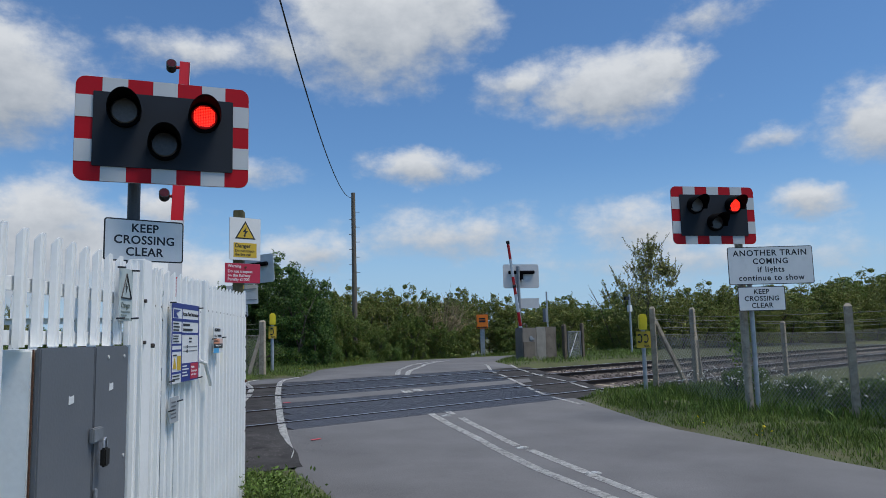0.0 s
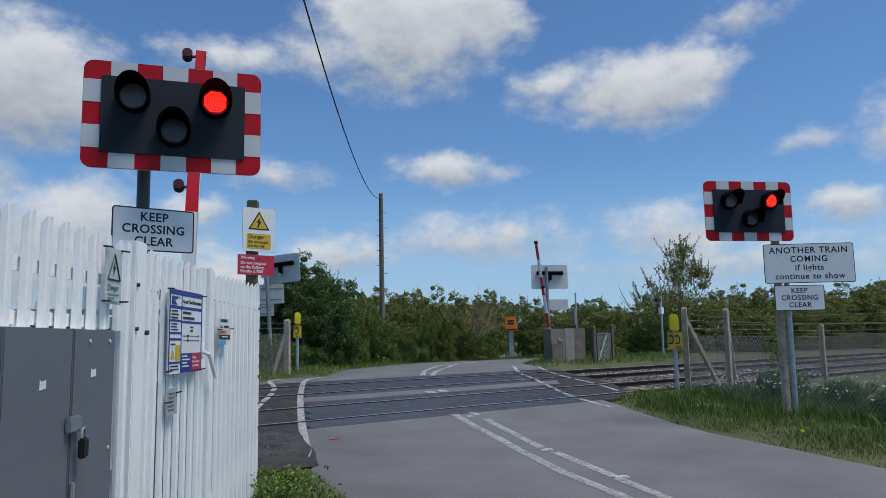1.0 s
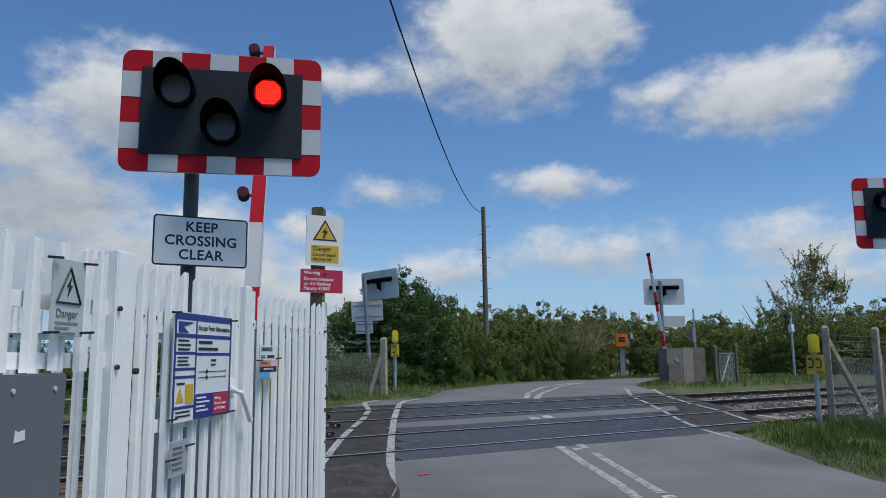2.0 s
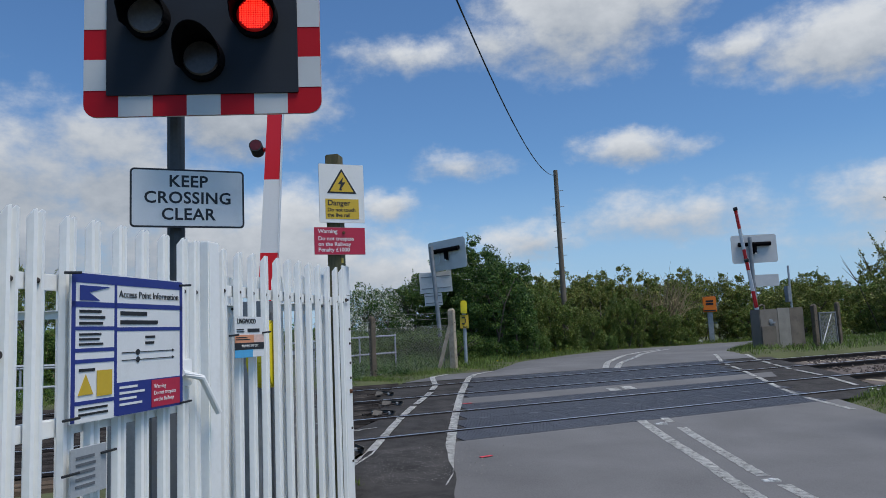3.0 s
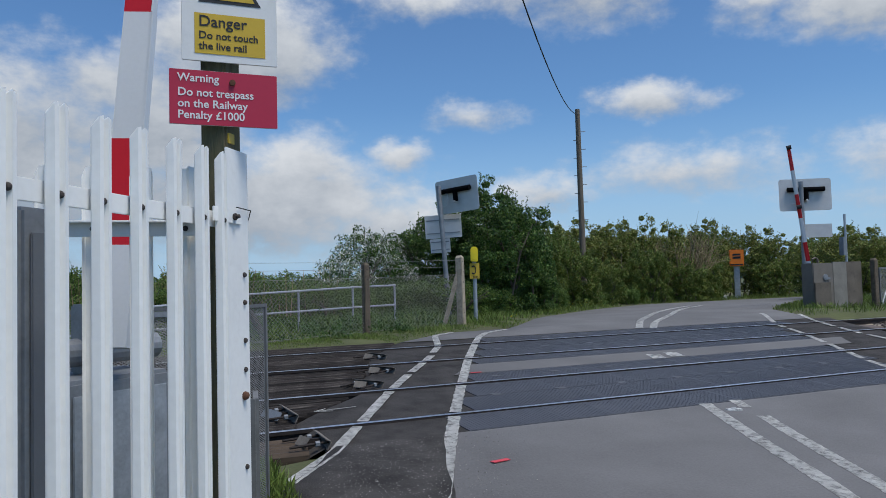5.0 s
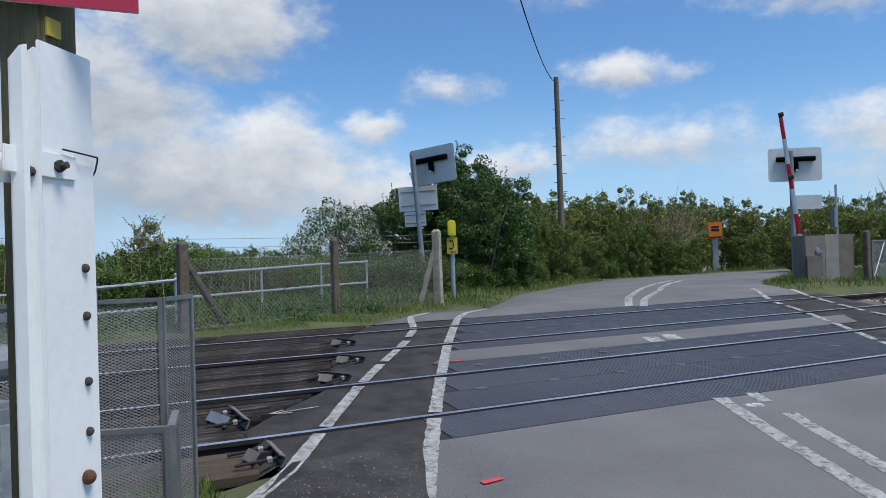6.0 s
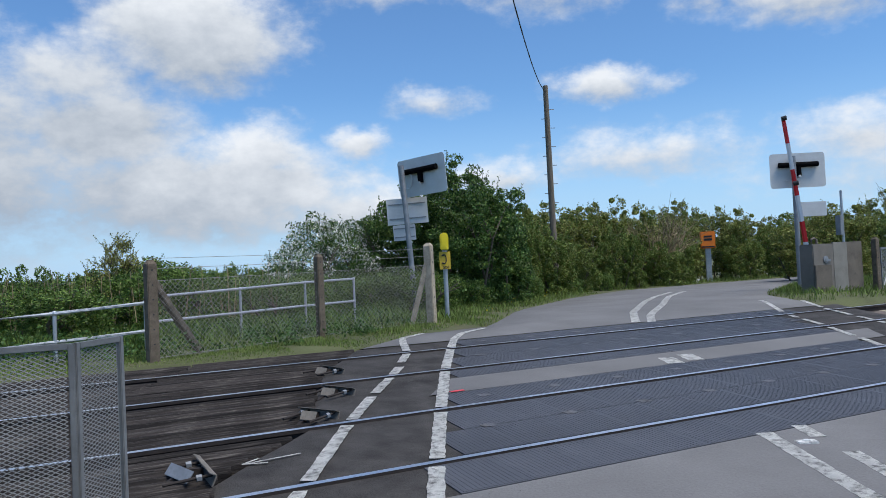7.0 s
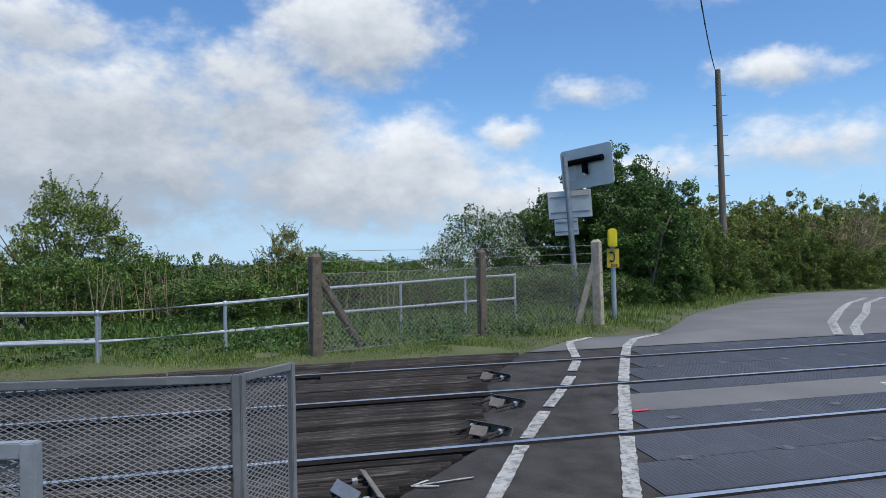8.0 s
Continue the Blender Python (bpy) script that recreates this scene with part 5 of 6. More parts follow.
def concrete_post(x, y, z, h, turn, brace=None, lean=(0, 0), w=0.13, mat=None, label="weathered concrete fence post with bolt holes"):
    t = thing("concrete_post", pose(x, y, z, lean[0], lean[1], turn), label, "fence post", "concrete fence posts")
    bm = bmesh.new()
    box(bm, -w / 2, w / 2, -w / 2, w / 2, -0.3, h, 0.012)
    bmesh.ops.bisect_plane(bm, geom=bm.verts[:] + bm.edges[:] + bm.faces[:], plane_co=(0, 0, h - 0.06), plane_no=(0, 0, 1))
    for v in bm.verts:
        if v.co.z > h - 0.03:
            v.co.x *= 0.55
            v.co.y *= 0.55
        v.co += noise.noise_vector(v.co * 3) * 0.008
    shaft = part("shaft", bm, mat or CONCRETE, t)
    bm = bmesh.new()
    for k in range(6):
        tube(bm, (0, -w / 2 - 0.003, 0.35 + k * (h - 0.5) / 5), (0, -w / 2 + 0.004, 0.35 + k * (h - 0.5) / 5), 0.012, seg=8)
    part("bolt_hole", bm, BLACK_PLASTIC, shaft)
    if brace:
        bm = bmesh.new()
        bx, by = brace
        d = Vector((bx, by, -(h - 0.35)))
        m = Matrix.Translation((0, 0, h - 0.25)) @ d.to_track_quat("Z", "Y").to_matrix().to_4x4()
        box(bm, -0.05, 0.05, -0.05, 0.05, 0, d.length, 0.01, m=m)
        part("brace", bm, mat or CONCRETE, t, "slanting concrete brace")
    return t


def wire_fence(points, h, label, base=0.02, pitch=0.07, wire=0.0036, tops=()):
    t = thing("chain_link_fence", pose(0, 0, 0), label, "wire fence", "chain link fences")
    for (ax, ay), (bx, by) in zip(points, points[1:]):
        w = math.dist((ax, ay), (bx, by))
        za, zb = ground_z(ax, ay), ground_z(bx, by)
        bm = bmesh.new()
        mesh_panel(bm, w, h, base, pitch, 1.0, wire)
        for v in bm.verts:
            v.co.z += za + (zb - za) * v.co.x / w - za * 0
        bmesh.ops.transform(bm, matrix=Matrix.Translation((ax, ay, 0)) @ Matrix.Rotation(math.atan2(by - ay, bx - ax), 4, "Z"), verts=bm.verts[:])
        part("mesh", bm, WIRE, t)
        for z in (base + 0.02, base + h, *tops):
            bm = bmesh.new()
            tube(bm, (ax, ay, za + z), (bx, by, zb + z), 0.004, seg=5)
            part("line_wire", bm, WIRE, t)
    return t


R1, R2, R3, R4 = (9.75, -1.35), (6.95, -7.05), (4.3, -12.4), (11.9, -1.2)
concrete_post(*R1, 0.0, 2.1, 25, brace=(0.75, -0.65), label="weathered concrete straining post with slanting brace beside a telephone")
concrete_post(*R2, -0.15, 2.02, 25)
concrete_post(*R3, -0.2, 2.0, 25)
concrete_post(*R4, 0.05, 2.05, 5, brace=(0.55, 0.1))
for k in range(1, 5):
    concrete_post(11.9 + 5.2 * k, -1.2 - 0.1 * k, -0.05, 1.75, 5)
wire_fence([R1, (8.8, -3.25), (7.9, -5.1), R2, R3], 1.28, "sagging grey chain link fence along the road verge", tops=(1.5, 1.68, 1.84))
wire_fence([R1, R4, (17.1, -1.3), (22.3, -1.4), (27.5, -1.5), (32.7, -1.6)], 1.3, "grey chain link fence beside the railway", tops=(1.5, 1.7), pitch=0.1)
bm = bmesh.new()
tube(bm, (6.6, -7.75, -0.2), (6.35, -8.35, 1.5), 0.035, seg=8)
t = thing("fence_strut", pose(0, 0, 0), "grey steel strut propping the chain link fence", "strut")
part("strut", bm, GALV, t)

L1, L2, L3 = (3.78, 8.05), (1.3, 7.45), (-1.62, 6.15)
concrete_post(*L1, 0.4, 1.68, 40, brace=(-0.18, 0.35), lean=(0, -1), w=0.16, label="pale weathered concrete straining post at the road edge")
concrete_post(*L2, 0.36, 1.56, 20, mat=DARK_CONCRETE, label="dark mossy concrete fence post with ivy")
concrete_post(*L3, 0.30, 1.58, 20, mat=DARK_CONCRETE, brace=(0.95, 0.40), w=0.15, label="dark concrete fence post with slanting brace")
wire_fence([L1, L2, L3], 1.15, "thin chain link fence beyond the tracks", tops=(1.35, 1.5), pitch=0.06, wire=0.0019)


def railing(points, tops, z, label, r=0.024, mid=0.55):
    t = thing("tubular_railing", pose(0, 0, 0), label, "railing", "galvanised railings")
    for (x, y), zz in zip(points, tops):
        bm = bmesh.new()
        tube(bm, (x, y, z - 0.2), (x, y, zz), r, seg=10)
        up = part("upright", bm, GALV, t)
        bm = bmesh.new()
        bmesh.ops.create_uvsphere(bm, u_segments=10, v_segments=6, radius=r * 1.5, matrix=Matrix.Translation((x, y, zz)))
        part("fitting", bm, GALV, up)
    for f in (1.0, mid):
        bm = bmesh.new()
        pipe(bm, [(x, y, z + (zz - z) * f) for (x, y), zz in zip(points, tops)], r, 10)
        part("handrail", bm, GALV, t)
    return t


railing([(2.75, 9.75), (1.55, 9.3), (0.15, 8.75), (-1.55, 8.1)], [1.42, 1.40, 1.35, 1.30], 0.35, "galvanised tubular handrail sloping along the field path")
railing([(-1.6, 7.55), (-2.9, 7.1), (-4.6, 6.6), (-6.5, 6.6), (-8.5, 6.6), (-11, 6.7)], [1.22, 1.15, 1.10, 1.15, 1.18, 1.2], 0.2, "galvanised tubular handrail beside the railway", 0.03)
railing([(-4.7, 7.3), (-6.3, 7.25), (-8, 7.2), (-11, 7.3)], [1.05, 1.08, 1.12, 1.15], 0.2, "second galvanised handrail of the field path", 0.026)

# concrete enclosure of the far barrier
enc = thing("barrier_enclosure", at_bearing(14.15, 7.25, 0.32, 0), "stained concrete and steel enclosure round the far barrier machine", "enclosure")
bm = bmesh.new()
box(bm, 0, 0.62, -0.05, -0.004, -0.1, 0.86, 0.01)
part("lower_panel", bm, CONCRETE_BOX, enc)
bm = bmesh.new()
box(bm, 0, 0.78, 0.0, 0.4, -0.1, 1.40, 0.02)
part("cabinet", bm, material("grimy grey cabinet", (0.165, 0.145, 0.12), 0.6, dark=0.75, scale=3, stain=(0.16, 0.13, 0.10), amount=0.6), enc)
bm = bmesh.new()
box(bm, 0.80, 1.35, 0.02, 0.08, -0.1, 1.43, 0.01)
part("panel", bm, material("pale grimy panel", (0.22, 0.205, 0.175), 0.6, dark=0.75, scale=3, stain=(0.2, 0.17, 0.14), amount=0.6), enc, "pale steel panel")
bm = bmesh.new()
box(bm, 1.37, 2.0, 0.05, 0.1, -0.1, 1.43, 0.01)
part("panel", bm, CONCRETE_BOX, enc, "dark stained panel")
bm = bmesh.new()
tube(bm, (0.45, -0.03, 1.0), (0.45, 0.0, 1.0), 0.09, seg=14)
box(bm, 0.40, 0.62, -0.04, -0.02, 0.94, 1.0, 0.004)
part("crank_cover", bm, DULL_GALV, enc)
bm = bmesh.new()
pipe(bm, [(0.35, 0.3, 1.32), (0.35, 0.3, 1.52), (0.45, 0.3, 1.56), (0.55, 0.3, 1.52), (0.55, 0.3, 1.32)], 0.03, 8)
part("lifting_hoop", bm, CONCRETE_BOX, enc)
concrete_post(16.4, 7.1, 0.34, 1.5, 0, mat=DARK_CONCRETE, w=0.15, label="dark concrete gate post beside the enclosure")
concrete_post(17.9, 7.4, 0.34, 1.55, 0, mat=DARK_CONCRETE, w=0.13, label="dark concrete gate post of a pedestrian gate")
gt = thing("wire_gate", at_bearing(16.6, 7.12, 0.36, 12), "small galvanised wire pedestrian gate beside the barrier enclosure", "gate")
framed_mesh(gt, (0.05, 0), (1.15, 0.0), 0.05, 1.2, bar=0.022)
bm = bmesh.new()
tube(bm, (0.1, 0, 0.1), (0.9, 0, 1.15), 0.015, seg=6)
part("diagonal", bm, GALV, gt)
tp = thing("thin_mast", pose(16.7, 8.2, 0.36), "thin grey steel mast with a small box", "mast")
post(tp, 0, 0, 0, 2.85, 0.035, GALV)
bm = bmesh.new()
box(bm, -0.2, -0.05, -0.08, 0.08, 1.6, 2.15, 0.01)
part("box", bm, DULL_GALV, tp)
cm = thing("camera_mast", pose(22.5, 8.2, 0.2), "slim white mast with a small camera beyond the tracks", "mast")
post(cm, 0, 0, 0, 3.0, 0.05, GALV)
bm = bmesh.new()
box(bm, -0.35, -0.05, -0.06, 0.06, 2.75, 2.9, 0.01)
part("camera", bm, BLACK_PLASTIC, cm)
bm = bmesh.new()
box(bm, -0.1, 0.1, -0.08, 0.08, 2.2, 2.5, 0.01)
part("box", bm, SIGN_WHITE, cm)

# orange roadside camera
oc = thing("roadside_camera", at_bearing(32.8, 28.8, -0.2, -40), "bright orange roadside camera box on a grey post", "roadside camera")
bm = bmesh.new()
box(bm, -0.43, 0.43, -0.3, 0.3, 2.2, 3.25, 0.03)
part("housing", bm, ORANGE, oc)
for hw, z0, z1 in ((0.24, 2.88, 3.0), (0.24, 2.68, 2.82), (0.38, 2.26, 2.34)):
    bm = bmesh.new()
    box(bm, -hw, hw, -0.312, -0.301, z0, z1)
    part("window", bm, BLACK_PLASTIC, oc, "dark camera window")
bm = bmesh.new()
box(bm, -0.17, 0.17, -0.12, 0.12, -0.3, 2.2, 0.02)
part("post", bm, GALV, oc)
bm = bmesh.new()
box(bm, -1.1, -0.75, -0.2, 0.1, -0.2, 0.25, 0.04)
t = thing("marker_stone", pose(32.1, 28.3, -0.1), "small pale box in the grass", "marker")
part("body", bm, SIGN_BACK, t)

# utility pole and its line
up = thing("utility_pole", pose(17.9, 24.0, -0.1), "tall weathered wooden utility pole with climbing pegs", "utility pole")
bm = bmesh.new()
tube(bm, (0, 0, -0.3), (-0.06, 0, 10.2), 0.17, 0.12, seg=14)
part("pole", bm, POLE_WOOD, up)
for k in range(14):
    bm = bmesh.new()
    s = 1 if k % 2 else -1
    z = 3.2 + k * 0.45
    tube(bm, (0, 0, z), (s * 0.3, -s * 0.12, z), 0.018, seg=6)
    part("climbing_peg", bm, DULL_GALV, up)
bm = bmesh.new()
A, B, CABLE_SAG = Vector((17.85, 24, 9.85)), Vector((-6.21, -8.61, 8.42)), 1.86
n = 26
pipe(bm, [A.lerp(B, k / n) - Vector((0, 0, CABLE_SAG * 4 * (k / n) * (1 - k / n))) for k in range(n + 8)], 0.018, 6)
cb = thing("overhead_cable", pose(0, 0, 0), "single black overhead cable strung from the pole", "cable")
part("cable", bm, BLACK_PLASTIC, cb)


# ---------------------------------------------------------------- vegetation
def leaves(rs, centres, radii, count, size, flat=0.8):
    """Leaf quads over the shells of clumps; returns vertices and faces as arrays."""
    k = rs.integers(0, len(centres), count)
    d = rs.normal(size=(count, 3))
    d /= np.linalg.norm(d, axis=1)[:, None]
    rr = rs.uniform(0.55, 1.08, count) ** 0.6
    p = centres[k] + d * radii[k] * rr[:, None]
    return leaf_quads(rs, p, size)


def leaf_quads(rs, p, size):
    n = len(p)
    a = rs.normal(size=(n, 3))
    a /= np.linalg.norm(a, axis=1)[:, None]
    b = np.cross(a, rs.normal(size=(n, 3)))
    b /= np.linalg.norm(b, axis=1)[:, None]
    s = size * rs.uniform(0.6, 1.3, n)[:, None]
    v = np.stack([p - a * s, p + b * s * 0.5, p + a * s, p - b * s * 0.5], 1).reshape(-1, 3)
    return v


def leaf_object(name, v, mat, parent, label=""):
    n = len(v) // 4
    me = bpy.data.meshes.new(name)
    me.vertices.add(len(v))
    me.vertices.foreach_set("co", v.astype(np.float32).ravel())
    me.loops.add(4 * n)
    me.loops.foreach_set("vertex_index", np.arange(4 * n, dtype=np.int32))
    me.polygons.add(n)
    me.polygons.foreach_set("loop_start", np.arange(0, 4 * n, 4, dtype=np.int32))
    me.update(calc_edges=True)
    me.materials.append(mat)
    ob = new(name, me)
    ob.parent = parent
    if label:
        ob["label"] = label
    return ob


def bush(name, seed, w, d, h, count, size, mat, label, category, sprigs=16, second=None, low=0.0, blossom=0, fine=1.0, dome=0.22, stem=1.0):
    """A hedge bush: stems, limbs and many small clumps of leaves under an uneven top, with sprigs breaking the outline."""
    t = thing(name, pose(0, 0, 0), label, category)
    rs = np.random.default_rng(seed)
    bm = bmesh.new()
    for k in range(7):
        a = rs.uniform(0, 6.28)
        p = Vector((rs.uniform(-w, w) * 0.3, rs.uniform(-d, d) * 0.3, -0.1))
        q = p + Vector((math.cos(a) * w * 0.2, math.sin(a) * d * 0.2, h * 0.45))
        tube(bm, p, q, 0.05 * stem, 0.03 * stem, seg=6)
        for j in range(3):
            a2 = rs.uniform(0, 6.28)
            tube(bm, q, q + Vector((math.cos(a2) * w * 0.14, math.sin(a2) * d * 0.14, h * rs.uniform(0.1, 0.25))), 0.03 * stem, 0.008 * stem, seg=5)
    tagged(part("trunk", bm, BARK, t), kind="stuff")
    n = int(340 * fine)

    def top_at(x, y):
        r2 = (2 * x / w) ** 2 + 0.6 * (2 * y / d) ** 2
        return h * (1 - dome * r2) * (0.90 + 0.22 * noise.noise((x * 0.9 + seed, y * 0.9, 0)) + 0.12 * noise.noise((x * 2.6, y * 2.6, seed)))

    c = np.stack([rs.uniform(-w / 2, w / 2, n), rs.uniform(-d / 2, d / 2, n), np.zeros(n)], 1)
    keep = (2 * c[:, 0] / w) ** 2 + (2 * c[:, 1] / d) ** 2 < 1.15
    c = c[keep]
    n = len(c)
    u = low + (1 - low) * rs.uniform(0.02, 1.0, n) ** 0.8
    c[:, 2] = np.array([top_at(x, y) for x, y, z in c]) * u
    rad = rs.uniform(0.14, 0.31, n) * min(1.0, min(w, d, h) / 2.4)
    r = np.stack([rad * rs.uniform(0.8, 1.3, n), rad * rs.uniform(0.8, 1.3, n), rad * rs.uniform(0.6, 1.0, n)], 1)
    v = [leaves(rs, c, r, count, size)]
    tops = c[np.argsort(-u)[:max(30, n // 3)]]
    stems = bmesh.new()
    for k in range(sprigs):
        b = tops[rs.integers(0, len(tops))] + np.array([rs.normal(0, 0.1), rs.normal(0, 0.1), -0.05])
        lean = rs.normal(0, 0.4, 2)
        ln = min(h, 3.0) * (0.05 + 0.16 * rs.random() ** 2)
        e = b + np.array([lean[0] * ln, lean[1] * ln, ln])
        tube(stems, b, e, 0.007, 0.003, seg=4)
        m = int(5 * ln / size * 0.4) + 5
        q = rs.uniform(0.1, 1.0, m)[:, None]
        v.append(leaf_quads(rs, b + (e - b) * q + rs.normal(0, size * 0.55, (m, 3)), size * 0.75))
    tagged(part("brushwood", stems, BARK, t), kind="stuff")
    v = np.concatenate(v)
    if second is not None:
        q = v.reshape(-1, 4, 3)
        pick = rs.random(len(q)) < 0.3
        leaf_object("crown", q[~pick].reshape(-1, 3), mat, t)
        leaf_object("crown", q[pick].reshape(-1, 3), second, t)
    else:
        leaf_object("crown", v, mat, t)
    if blossom:
        bright = np.argsort(-u * rs.uniform(0.5, 1.0, n))[:n // 3]
        kk = bright[rs.integers(0, len(bright), blossom)]
        dd = rs.normal(size=(blossom, 3))
        p = c[kk] + dd / np.linalg.norm(dd, axis=1)[:, None] * r[kk] * rs.uniform(0.85, 1.12, (blossom, 1))
        leaf_object("blossom", leaf_quads(rs, p, size * 0.85), BLOSSOM, t, "white hawthorn blossom")
    return t


def base(x, y, turn=0.0, s=1.0, dz=0.0):
    return Matrix.Translation((x, y, ground_z(x, y) + dz)) @ Matrix.Rotation(radians(turn), 4, "Z") @ Matrix.Scale(s, 4)


def grow(first, spots):
    """The first bush at the first spot and copies at the others."""
    for k, (x, y, turn, s) in enumerate(spots):
        m = base(x, y, turn, s)
        if k == 0:
            first.matrix_world = m
        else:
            o = copy_thing(first, m)
            o.scale = (s * (1 + 0.22 * math.sin(x * 3.1)), s * (1 + 0.15 * math.sin(y * 5.3)), s * (1 + 0.16 * math.sin(x * 7.7 + y)))


olive = bush("hedge_bush", 11, 5.6, 3.2, 4.9, 36000, 0.062, LEAF_OLIVE, "tall olive green hedge bush with loose sprigs on top", "bush", second=LEAF_MID, sprigs=150)
green = bush("hedge_bush", 12, 5.2, 3.0, 4.6, 36000, 0.06, LEAF_MID, "dense mid green hedge bush", "bush", second=LEAF_OLIVE, sprigs=130)
dark = bush("hedge_tree", 13, 4.1, 3.6, 5.05, 66000, 0.046, LEAF_DARK, "dark green rounded tree reaching down to the verge", "tree", second=LEAF_MID, sprigs=140, fine=1.2, dome=0.32)
may = bush("hawthorn", 14, 3.1, 2.4, 3.3, 15000, 0.038, LEAF_DARK, "hawthorn bush covered in white blossom", "bush", second=LEAF_MID, sprigs=110, blossom=5200, fine=0.6, dome=0.5)
scrub = bush("scrub", 15, 3.8, 1.9, 1.65, 26000, 0.034, LEAF_MID, "low green scrub and brambles", "bush", second=LEAF_DARK, sprigs=130)
thin = bush("sapling", 16, 2.2, 2.0, 2.9, 2600, 0.034, LEAF_OLIVE, "thin half-bare sapling with open twigs", "tree", sprigs=330, low=0.25, fine=0.25, dome=0.5, stem=0.3)

grow(dark, [(7.75, 14.0, 20, 0.90), (9.6, 16.0, 100, 0.72), (6.5, 15.6, 200, 0.70), (9.3, 14.2, 75, 0.42)])
grow(olive, [(21.5, 26.5, 10, 0.95), (27.0, 29.0, 190, 0.98), (37.5, 31.8, 60, 1.05), (42.0, 33.0, 120, 1.15), (16.5, 26.0, 80, 0.85), (33.6, 32.0, 20, 1.0), (30.3, 30.6, 130, 1.0),  (24.3, 27.6, 330, 0.95), (19.0, 26.6, 200, 0.9), (48.0, 31.0, 30, 1.1), (33.0, 33.0, 250, 1.15), (21.0, 30.0, 300, 1.1), (58.0, 33.0, 100, 1.2)])
grow(green, [(13.4, 21.2, 40, 0.85), (11.7, 18.2, 150, 0.62), (14.8, 20.2, 80, 0.55), (18.0, 22.1, 260, 0.52), (21.6, 23.6, 0, 0.58), (25.2, 25.1, 90, 0.58), (28.4, 27.0, 200, 0.6), (36.6, 29.4, 10, 0.65), (40.5, 29.8, 70, 0.75), (45.0, 31.0, 90, 1.0), (53.0, 31.0, 200, 1.1)])
# beyond the line to the east
for x, y, k, s in ((24, 13.5, 0, 0.62), (29, 12.5, 1, 0.7), (34, 12, 0, 0.82), (39, 11, 1, 0.9), (44, 10, 0, 1.0), (50, 9.5, 1, 1.05), (30, 10.0, 0, 0.55), (56, 9, 0, 1.1), (63, 9, 1, 1.15), (70, 9, 0, 1.2), (37, 8.6, 0, 0.68), (46, 8.3, 0, 0.78), (58, 8.2, 0, 0.85), (27, 17, 0, 0.66), (33.5, 10.2, 0, 0.72),
                   (41.5, 8.9, 0, 0.76), (52, 8.4, 0, 0.82), (27, 11.0, 0, 0.5), (32, 8.6, 0, 0.5), (35, 8.0, 0, 0.5), (39.5, 7.8, 0, 0.5), (43.5, 7.6, 0, 0.55), (48.5, 7.6, 0, 0.6), (54, 7.6, 0, 0.65)):
    o = copy_thing((olive, green)[k], base(x, y, 47 * x, s))
    o.scale = (s * 1.25, s * 1.1, s * (1 + 0.12 * math.sin(x * 5.1)))
grow(thin, [(27.6, 11.2, 0, 2.0), (-1.9, 14.3, 30, 0.85)])
fieldtree = bush("field_tree", 17, 3.3, 3.0, 4.1, 28000, 0.038, LEAF_MID, "rounded leafy tree standing in the field scrub", "tree", second=LEAF_OLIVE, sprigs=260, fine=0.8, dome=0.38)
grow(fieldtree, [(-6.8, 15.1, 30, 0.95)])
grow(may, [(3.55, 14.7, 0, 0.95), (5.2, 16.6, 120, 0.9)])
grow(scrub, [(-0.5, 12.3, 0, 1.0), (2.2, 12.6, 60, 0.95), (-3.4, 12.2, 120, 0.95), (-6.2, 12.4, 30, 0.95), (-9.5, 12.2, 80, 1.0), (-13, 12.5, 10, 1.1), (4.6, 13.0, 150, 0.9), (-17, 13, 90, 1.2),
             (-1.5, 14.5, 140, 1.1), (-5, 15, 20, 1.05), (1.5, 17.5, 50, 1.2), (-10.5, 16, 70, 1.2), (-22, 14, 20, 1.5), (9.5, 15.0, 40, 0.5), (11.9, 17.2, 80, 0.5), (15.2, 19.6, 10, 0.5), (19.5, 22.5, 60, 0.5), (6.9, 12.9, 10, 0.55),
             (10.6, -3.3, 10, 0.38), (9.6, -5.0, 70, 0.36), (8.6, -6.8, 100, 0.4)])
# bare brown shrub in the hedge
bm = bmesh.new()
rs = np.random.default_rng(4)
for k in range(110):
    a, ln = rs.uniform(0, 6.28), rs.uniform(1.2, 2.3)
    p = Vector((0.3 * math.cos(a), 0.3 * math.sin(a), 0))
    q = p + Vector((math.cos(a) * rs.uniform(0.2, 1.3), math.sin(a) * rs.uniform(0.2, 0.9), ln * 0.5))
    e = q + Vector((math.cos(a) * rs.uniform(0.1, 0.7), math.sin(a) * rs.uniform(0.1, 0.5), ln * 0.5))
    tube(bm, p, q, 0.028, 0.018, seg=4)
    tube(bm, q, e, 0.018, 0.006, seg=4)
    for m in range(2):
        tube(bm, q.lerp(e, 0.3 + 0.3 * m), e + Vector(rs.normal(0, 0.35, 3)), 0.012, 0.004, seg=4)
t = thing("bare_shrub", base(25.9, 26.3, 0, 1.3, 0.9), "leafless pale brown shrub standing in the hedge", "shrub")
tagged(part("brushwood", bm, DRY, t), kind="stuff")
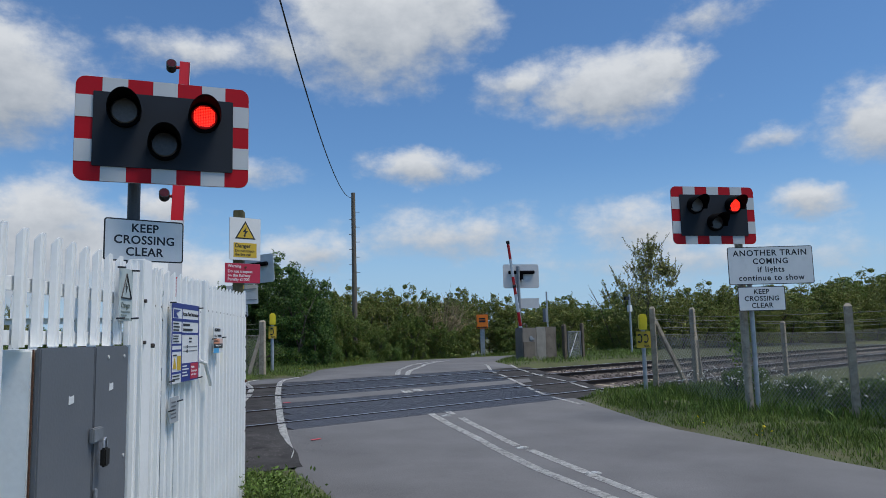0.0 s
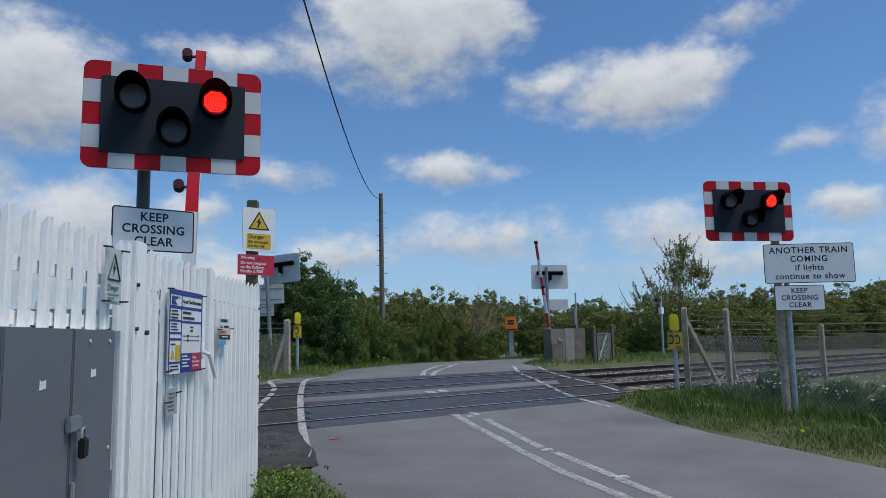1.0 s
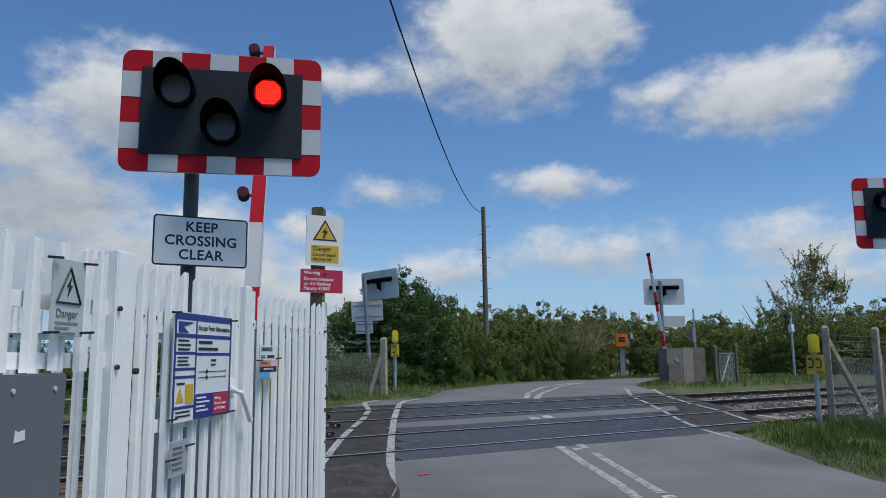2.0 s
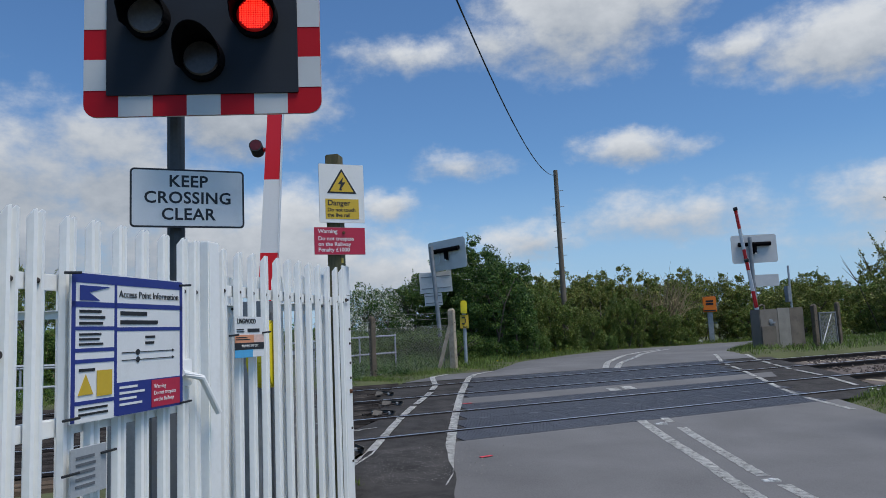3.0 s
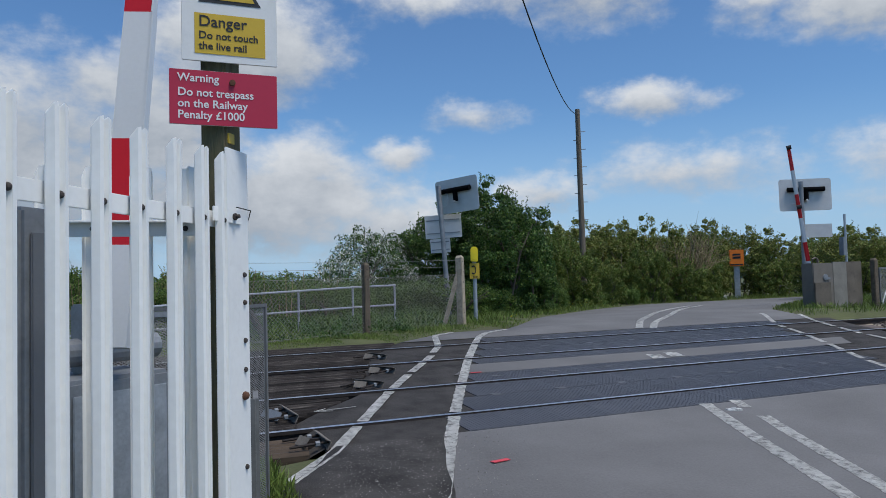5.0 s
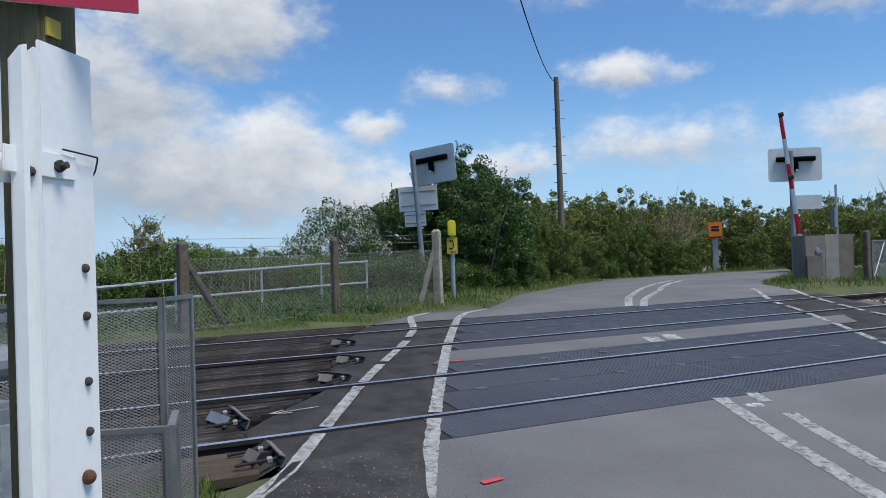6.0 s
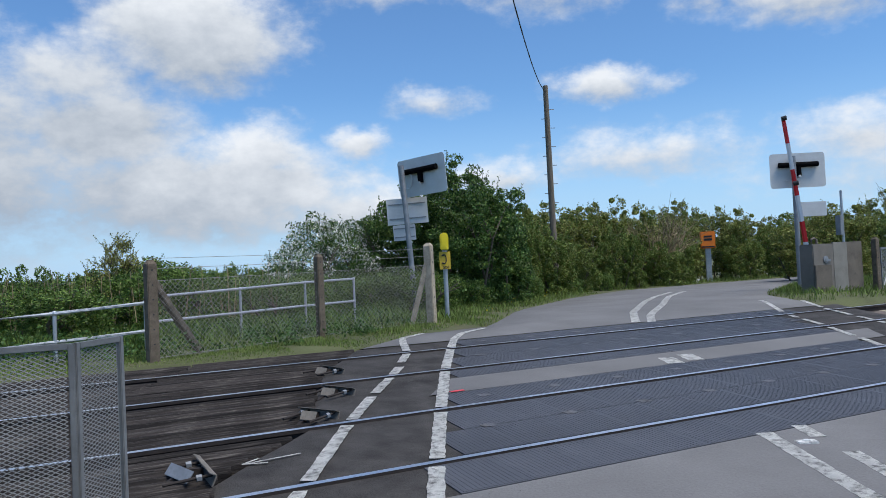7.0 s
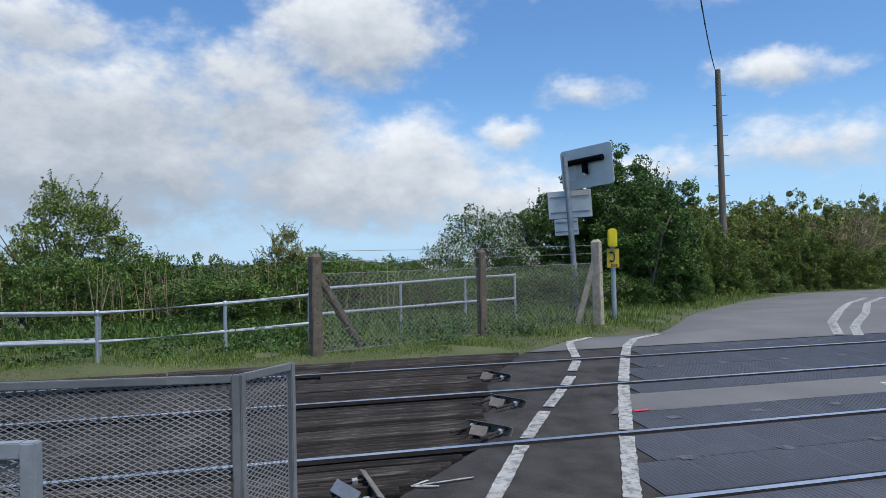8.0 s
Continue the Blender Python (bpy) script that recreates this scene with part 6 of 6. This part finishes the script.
# dry stalks in the field scrub
bm = bmesh.new()
for k in range(170):
    x, y = rs.uniform(-12, 2), rs.uniform(11.2, 12.6)
    z = ground_z(x, y) + 0.35
    tube(bm, (x, y, z), (x + rs.normal(0, 0.12), y + rs.normal(0, 0.1), z + rs.uniform(0.7, 1.2)), 0.011, 0.005, seg=4)
tagged(mesh_object("dry_stalks", bm, DRY), "pale dry stalks of last year's weeds", "weeds", kind="stuff")

# distant tree line
bm = bmesh.new()
for ring, (dist, hh) in enumerate(((420, 7.0), (700, 12.0))):
    prev = None
    for k in range(241):
        a = radians(-120 + k * 1.0)
        top = hh * (0.5 + 0.35 * noise.noise((k * 0.31, ring * 7, 0)) + 0.3 * noise.noise((k * 1.3, ring * 3, 2)))
        x, y = dist * math.sin(a), dist * math.cos(a)
        lo, hi, bk = (bm.verts.new((x, y, -3)), bm.verts.new((x, y, max(1.0, top))), bm.verts.new((x * 1.04, y * 1.04, max(0.8, top * 0.9))))
        if prev:
            bm.faces.new((prev[0], lo, hi, prev[1]))
            bm.faces.new((prev[1], hi, bk, prev[2]))
        prev = (lo, hi, bk)
tagged(mesh_object("backdrop", bm, material("far hazy trees", (0.10, 0.13, 0.11), 0.95, dark=0.6, scale=0.05, fine=0.4, bump=0)), "low hazy line of distant trees", "tree line", kind="structure")


# grass
def blades(name, spots, count, h, mat, label, seed, width=0.006):
    rs = np.random.default_rng(seed)
    out = []
    for x0, x1, y0, y1, dens, hh in spots:
        n = int((x1 - x0) * (y1 - y0) * dens)
        xs, ys = rs.uniform(x0, x1, n), rs.uniform(y0, y1, n)
        for x, y in zip(xs, ys):
            d = off_road(x, y)
            if on_track(y) and x > -9 or d < 0.02 or d > 6:
                continue
            if -2.16 < x < -1.0 and -3.5 < y < -0.6:
                continue
            if d < 0.25 and rs.random() > 0.45:
                continue
            if noise.noise((x * 1.1, y * 1.1, 6)) < -0.32:
                continue
            out.append((x, y, ground_z(x, y) - 0.02, hh * (0.7 + 0.5 * noise.noise((x * 0.9, y * 0.9, 2))) * min(1.0, 0.4 + d * 0.9)))
    p = np.array(out)
    n = len(p)
    a = rs.uniform(0, 6.28, n)
    side = np.stack([np.cos(a), np.sin(a), np.zeros(n)], 1) * (width * rs.uniform(0.7, 1.5, n))[:, None]
    ht = p[:, 3] * rs.uniform(0.55, 1.3, n)
    bend = np.stack([rs.normal(0, 0.3, n), rs.normal(0, 0.3, n), np.ones(n)], 1) * ht[:, None]
    b = p[:, :3]
    v = np.stack([b - side, b + side, b + bend * [0.5, 0.5, 0.62] + side * 0.7, b + bend], 1).reshape(-1, 3)
    ob = leaf_object(name, v, mat, None, label)
    tagged(ob, label, "grass", kind="stuff")
    return p


blades("grass", [(3.0, 10.5, -9.5, -0.8, 700, 0.17), (-4.2, -1.3, -6.6, -3.4, 1500, 0.15), (-3.3, -2.3, -3.6, -0.8, 900, 0.10), (-2.75, -2.1, -2.4, -0.8, 2600, 0.13), (-3, 5.6, 5.7, 10.5, 700, 0.11), (4.0, 16, 7.0, 19, 170, 0.24), (-10, -2.2, 5.8, 9.5, 420, 0.13), (-7, 1.6, 5.63, 6.7, 1100, 0.09), (12.5, 26, 5.7, 13, 110, 0.26), (20, 46, 19, 31, 45, 0.33)], 0, 0.2, GRASS, "long uneven verge grass", 21, 0.007)
blades("dry_grass", [(0.8, 4.6, 5.7, 8.8, 420, 0.06), (3.6, 8.0, 6.7, 12.5, 110, 0.09), (-8, 1, 5.7, 6.6, 160, 0.08)], 0, 0.2, DRY_GRASS, "short straw-coloured dry grass at the road edge", 23, 0.005)
blades("long_grass", [(6.5, 13, -9, -1.8, 240, 0.30), (-12, 4, 8.2, 12, 200, 0.40), (13, 24, -6, -2.4, 90, 0.26)], 0, 0.4, LEAF_MID, "tall rough grass and weeds behind the fence", 22, 0.010)
# leafy weeds round the railings
wr = np.random.default_rng(31)
v = []
for k in range(620):
    x, y = wr.uniform(-12, 3.4), wr.uniform(6.5, 11.8)
    if y < 7.2 and x > 0.6 or noise.noise((x * 0.8, y * 0.8, 3)) < -0.12:
        continue
    hh = wr.uniform(0.10, 0.42)
    v.append(leaf_quads(wr, np.array([x, y, ground_z(x, y) + hh * 0.5]) + wr.normal(0, [0.13, 0.13, hh * 0.3], (46, 3)), 0.033))
tagged(leaf_object("weeds", np.concatenate(v), LEAF_DARK, None), "dark leafy weeds and nettles round the railings", "weeds", kind="stuff")
rs = np.random.default_rng(8)
pts = np.array([(x, y, ground_z(x, y) + rs.uniform(0.35, 0.6)) for x, y in zip(rs.uniform(7.3, 12, 420), rs.uniform(-7, -1.9, 420)) if off_road(x, y) > 2.6])
ob = leaf_object("wild_flowers", leaf_quads(rs, pts, 0.035), BLOSSOM, None)
tagged(ob, "white heads of cow parsley in the long grass", "flowers", kind="stuff")
pts = np.array([(x, y, ground_z(x, y) + 0.12) for x, y in [(4.6, -6.6), (4.75, -6.45), (5.2, -5.2), (9.0, 13.3), (8.4, 12.8), (14.2, 18.2), (5.9, 9.4), (13.1, 17.2), (12.8, 17.4)] for _ in range(3)]) + rs.normal(0, 0.06, (27, 3))
ob = leaf_object("dandelions", leaf_quads(rs, pts, 0.03), PETAL_YELLOW, None)
tagged(ob, "small yellow dandelion flowers in the verge", "flowers", kind="stuff")
# broad weeds at the foot of the fence
v = []
for k in range(60):
    x, y = rs.uniform(-3.1, -2.62), rs.uniform(-5.4, -4.5)
    n = 14
    v.append(leaf_quads(rs, np.array([x, y, gz(y) + 0.18]) + rs.normal(0, [0.09, 0.09, 0.09], (n, 3)), 0.024))
ob = leaf_object("fence_weeds", np.concatenate(v), LEAF_MID, None)
tagged(ob, "fresh green weeds at the foot of the fence", "weeds", kind="stuff")
v = leaf_quads(rs, np.array([8.45, -4.35, 1.15]) + rs.normal(0, [0.12, 0.12, 0.33], (700, 3)), 0.04)
ob = leaf_object("ivy", v, LEAF_FRESH, None)
tagged(ob, "yellow-green climbing ivy on the wire fence", "ivy", kind="stuff")
# loose grit and broken paint on the footway edge
vs, fs = [], []
for k in range(2600):
    x, y = rs.uniform(-2.0, 0.3), rs.uniform(-2.6, -0.75)
    if x < -1.9 + 0.3 * (y + 1.6) or x > 0.45 * y + 0.3 + abs(rs.normal(0, 0.25)):
        continue
    s = 0.0022 + 0.006 * rs.random() ** 3
    c = np.array([x, y, gz(y) + 0.008])
    b = len(vs)
    o = np.array([[1, 0, 0], [-1, 0, 0], [0, 1, 0], [0, -1, 0], [0, 0, 1]]) * s * rs.uniform(0.6, 1.3, (5, 1))
    vs += (c + o).tolist()
    fs += [(b, b + 2, b + 4), (b + 2, b + 1, b + 4), (b + 1, b + 3, b + 4), (b + 3, b, b + 4)]
me = bpy.data.meshes.new("grit")
me.from_pydata(vs, [], fs)
me.materials.append(material("pale grit", (0.22, 0.21, 0.195), 0.9, dark=0.6, scale=20, spread=0.6, island=True, bump=0))
tagged(new("grit", me), "pale loose grit on worn asphalt", "grit", kind="stuff")
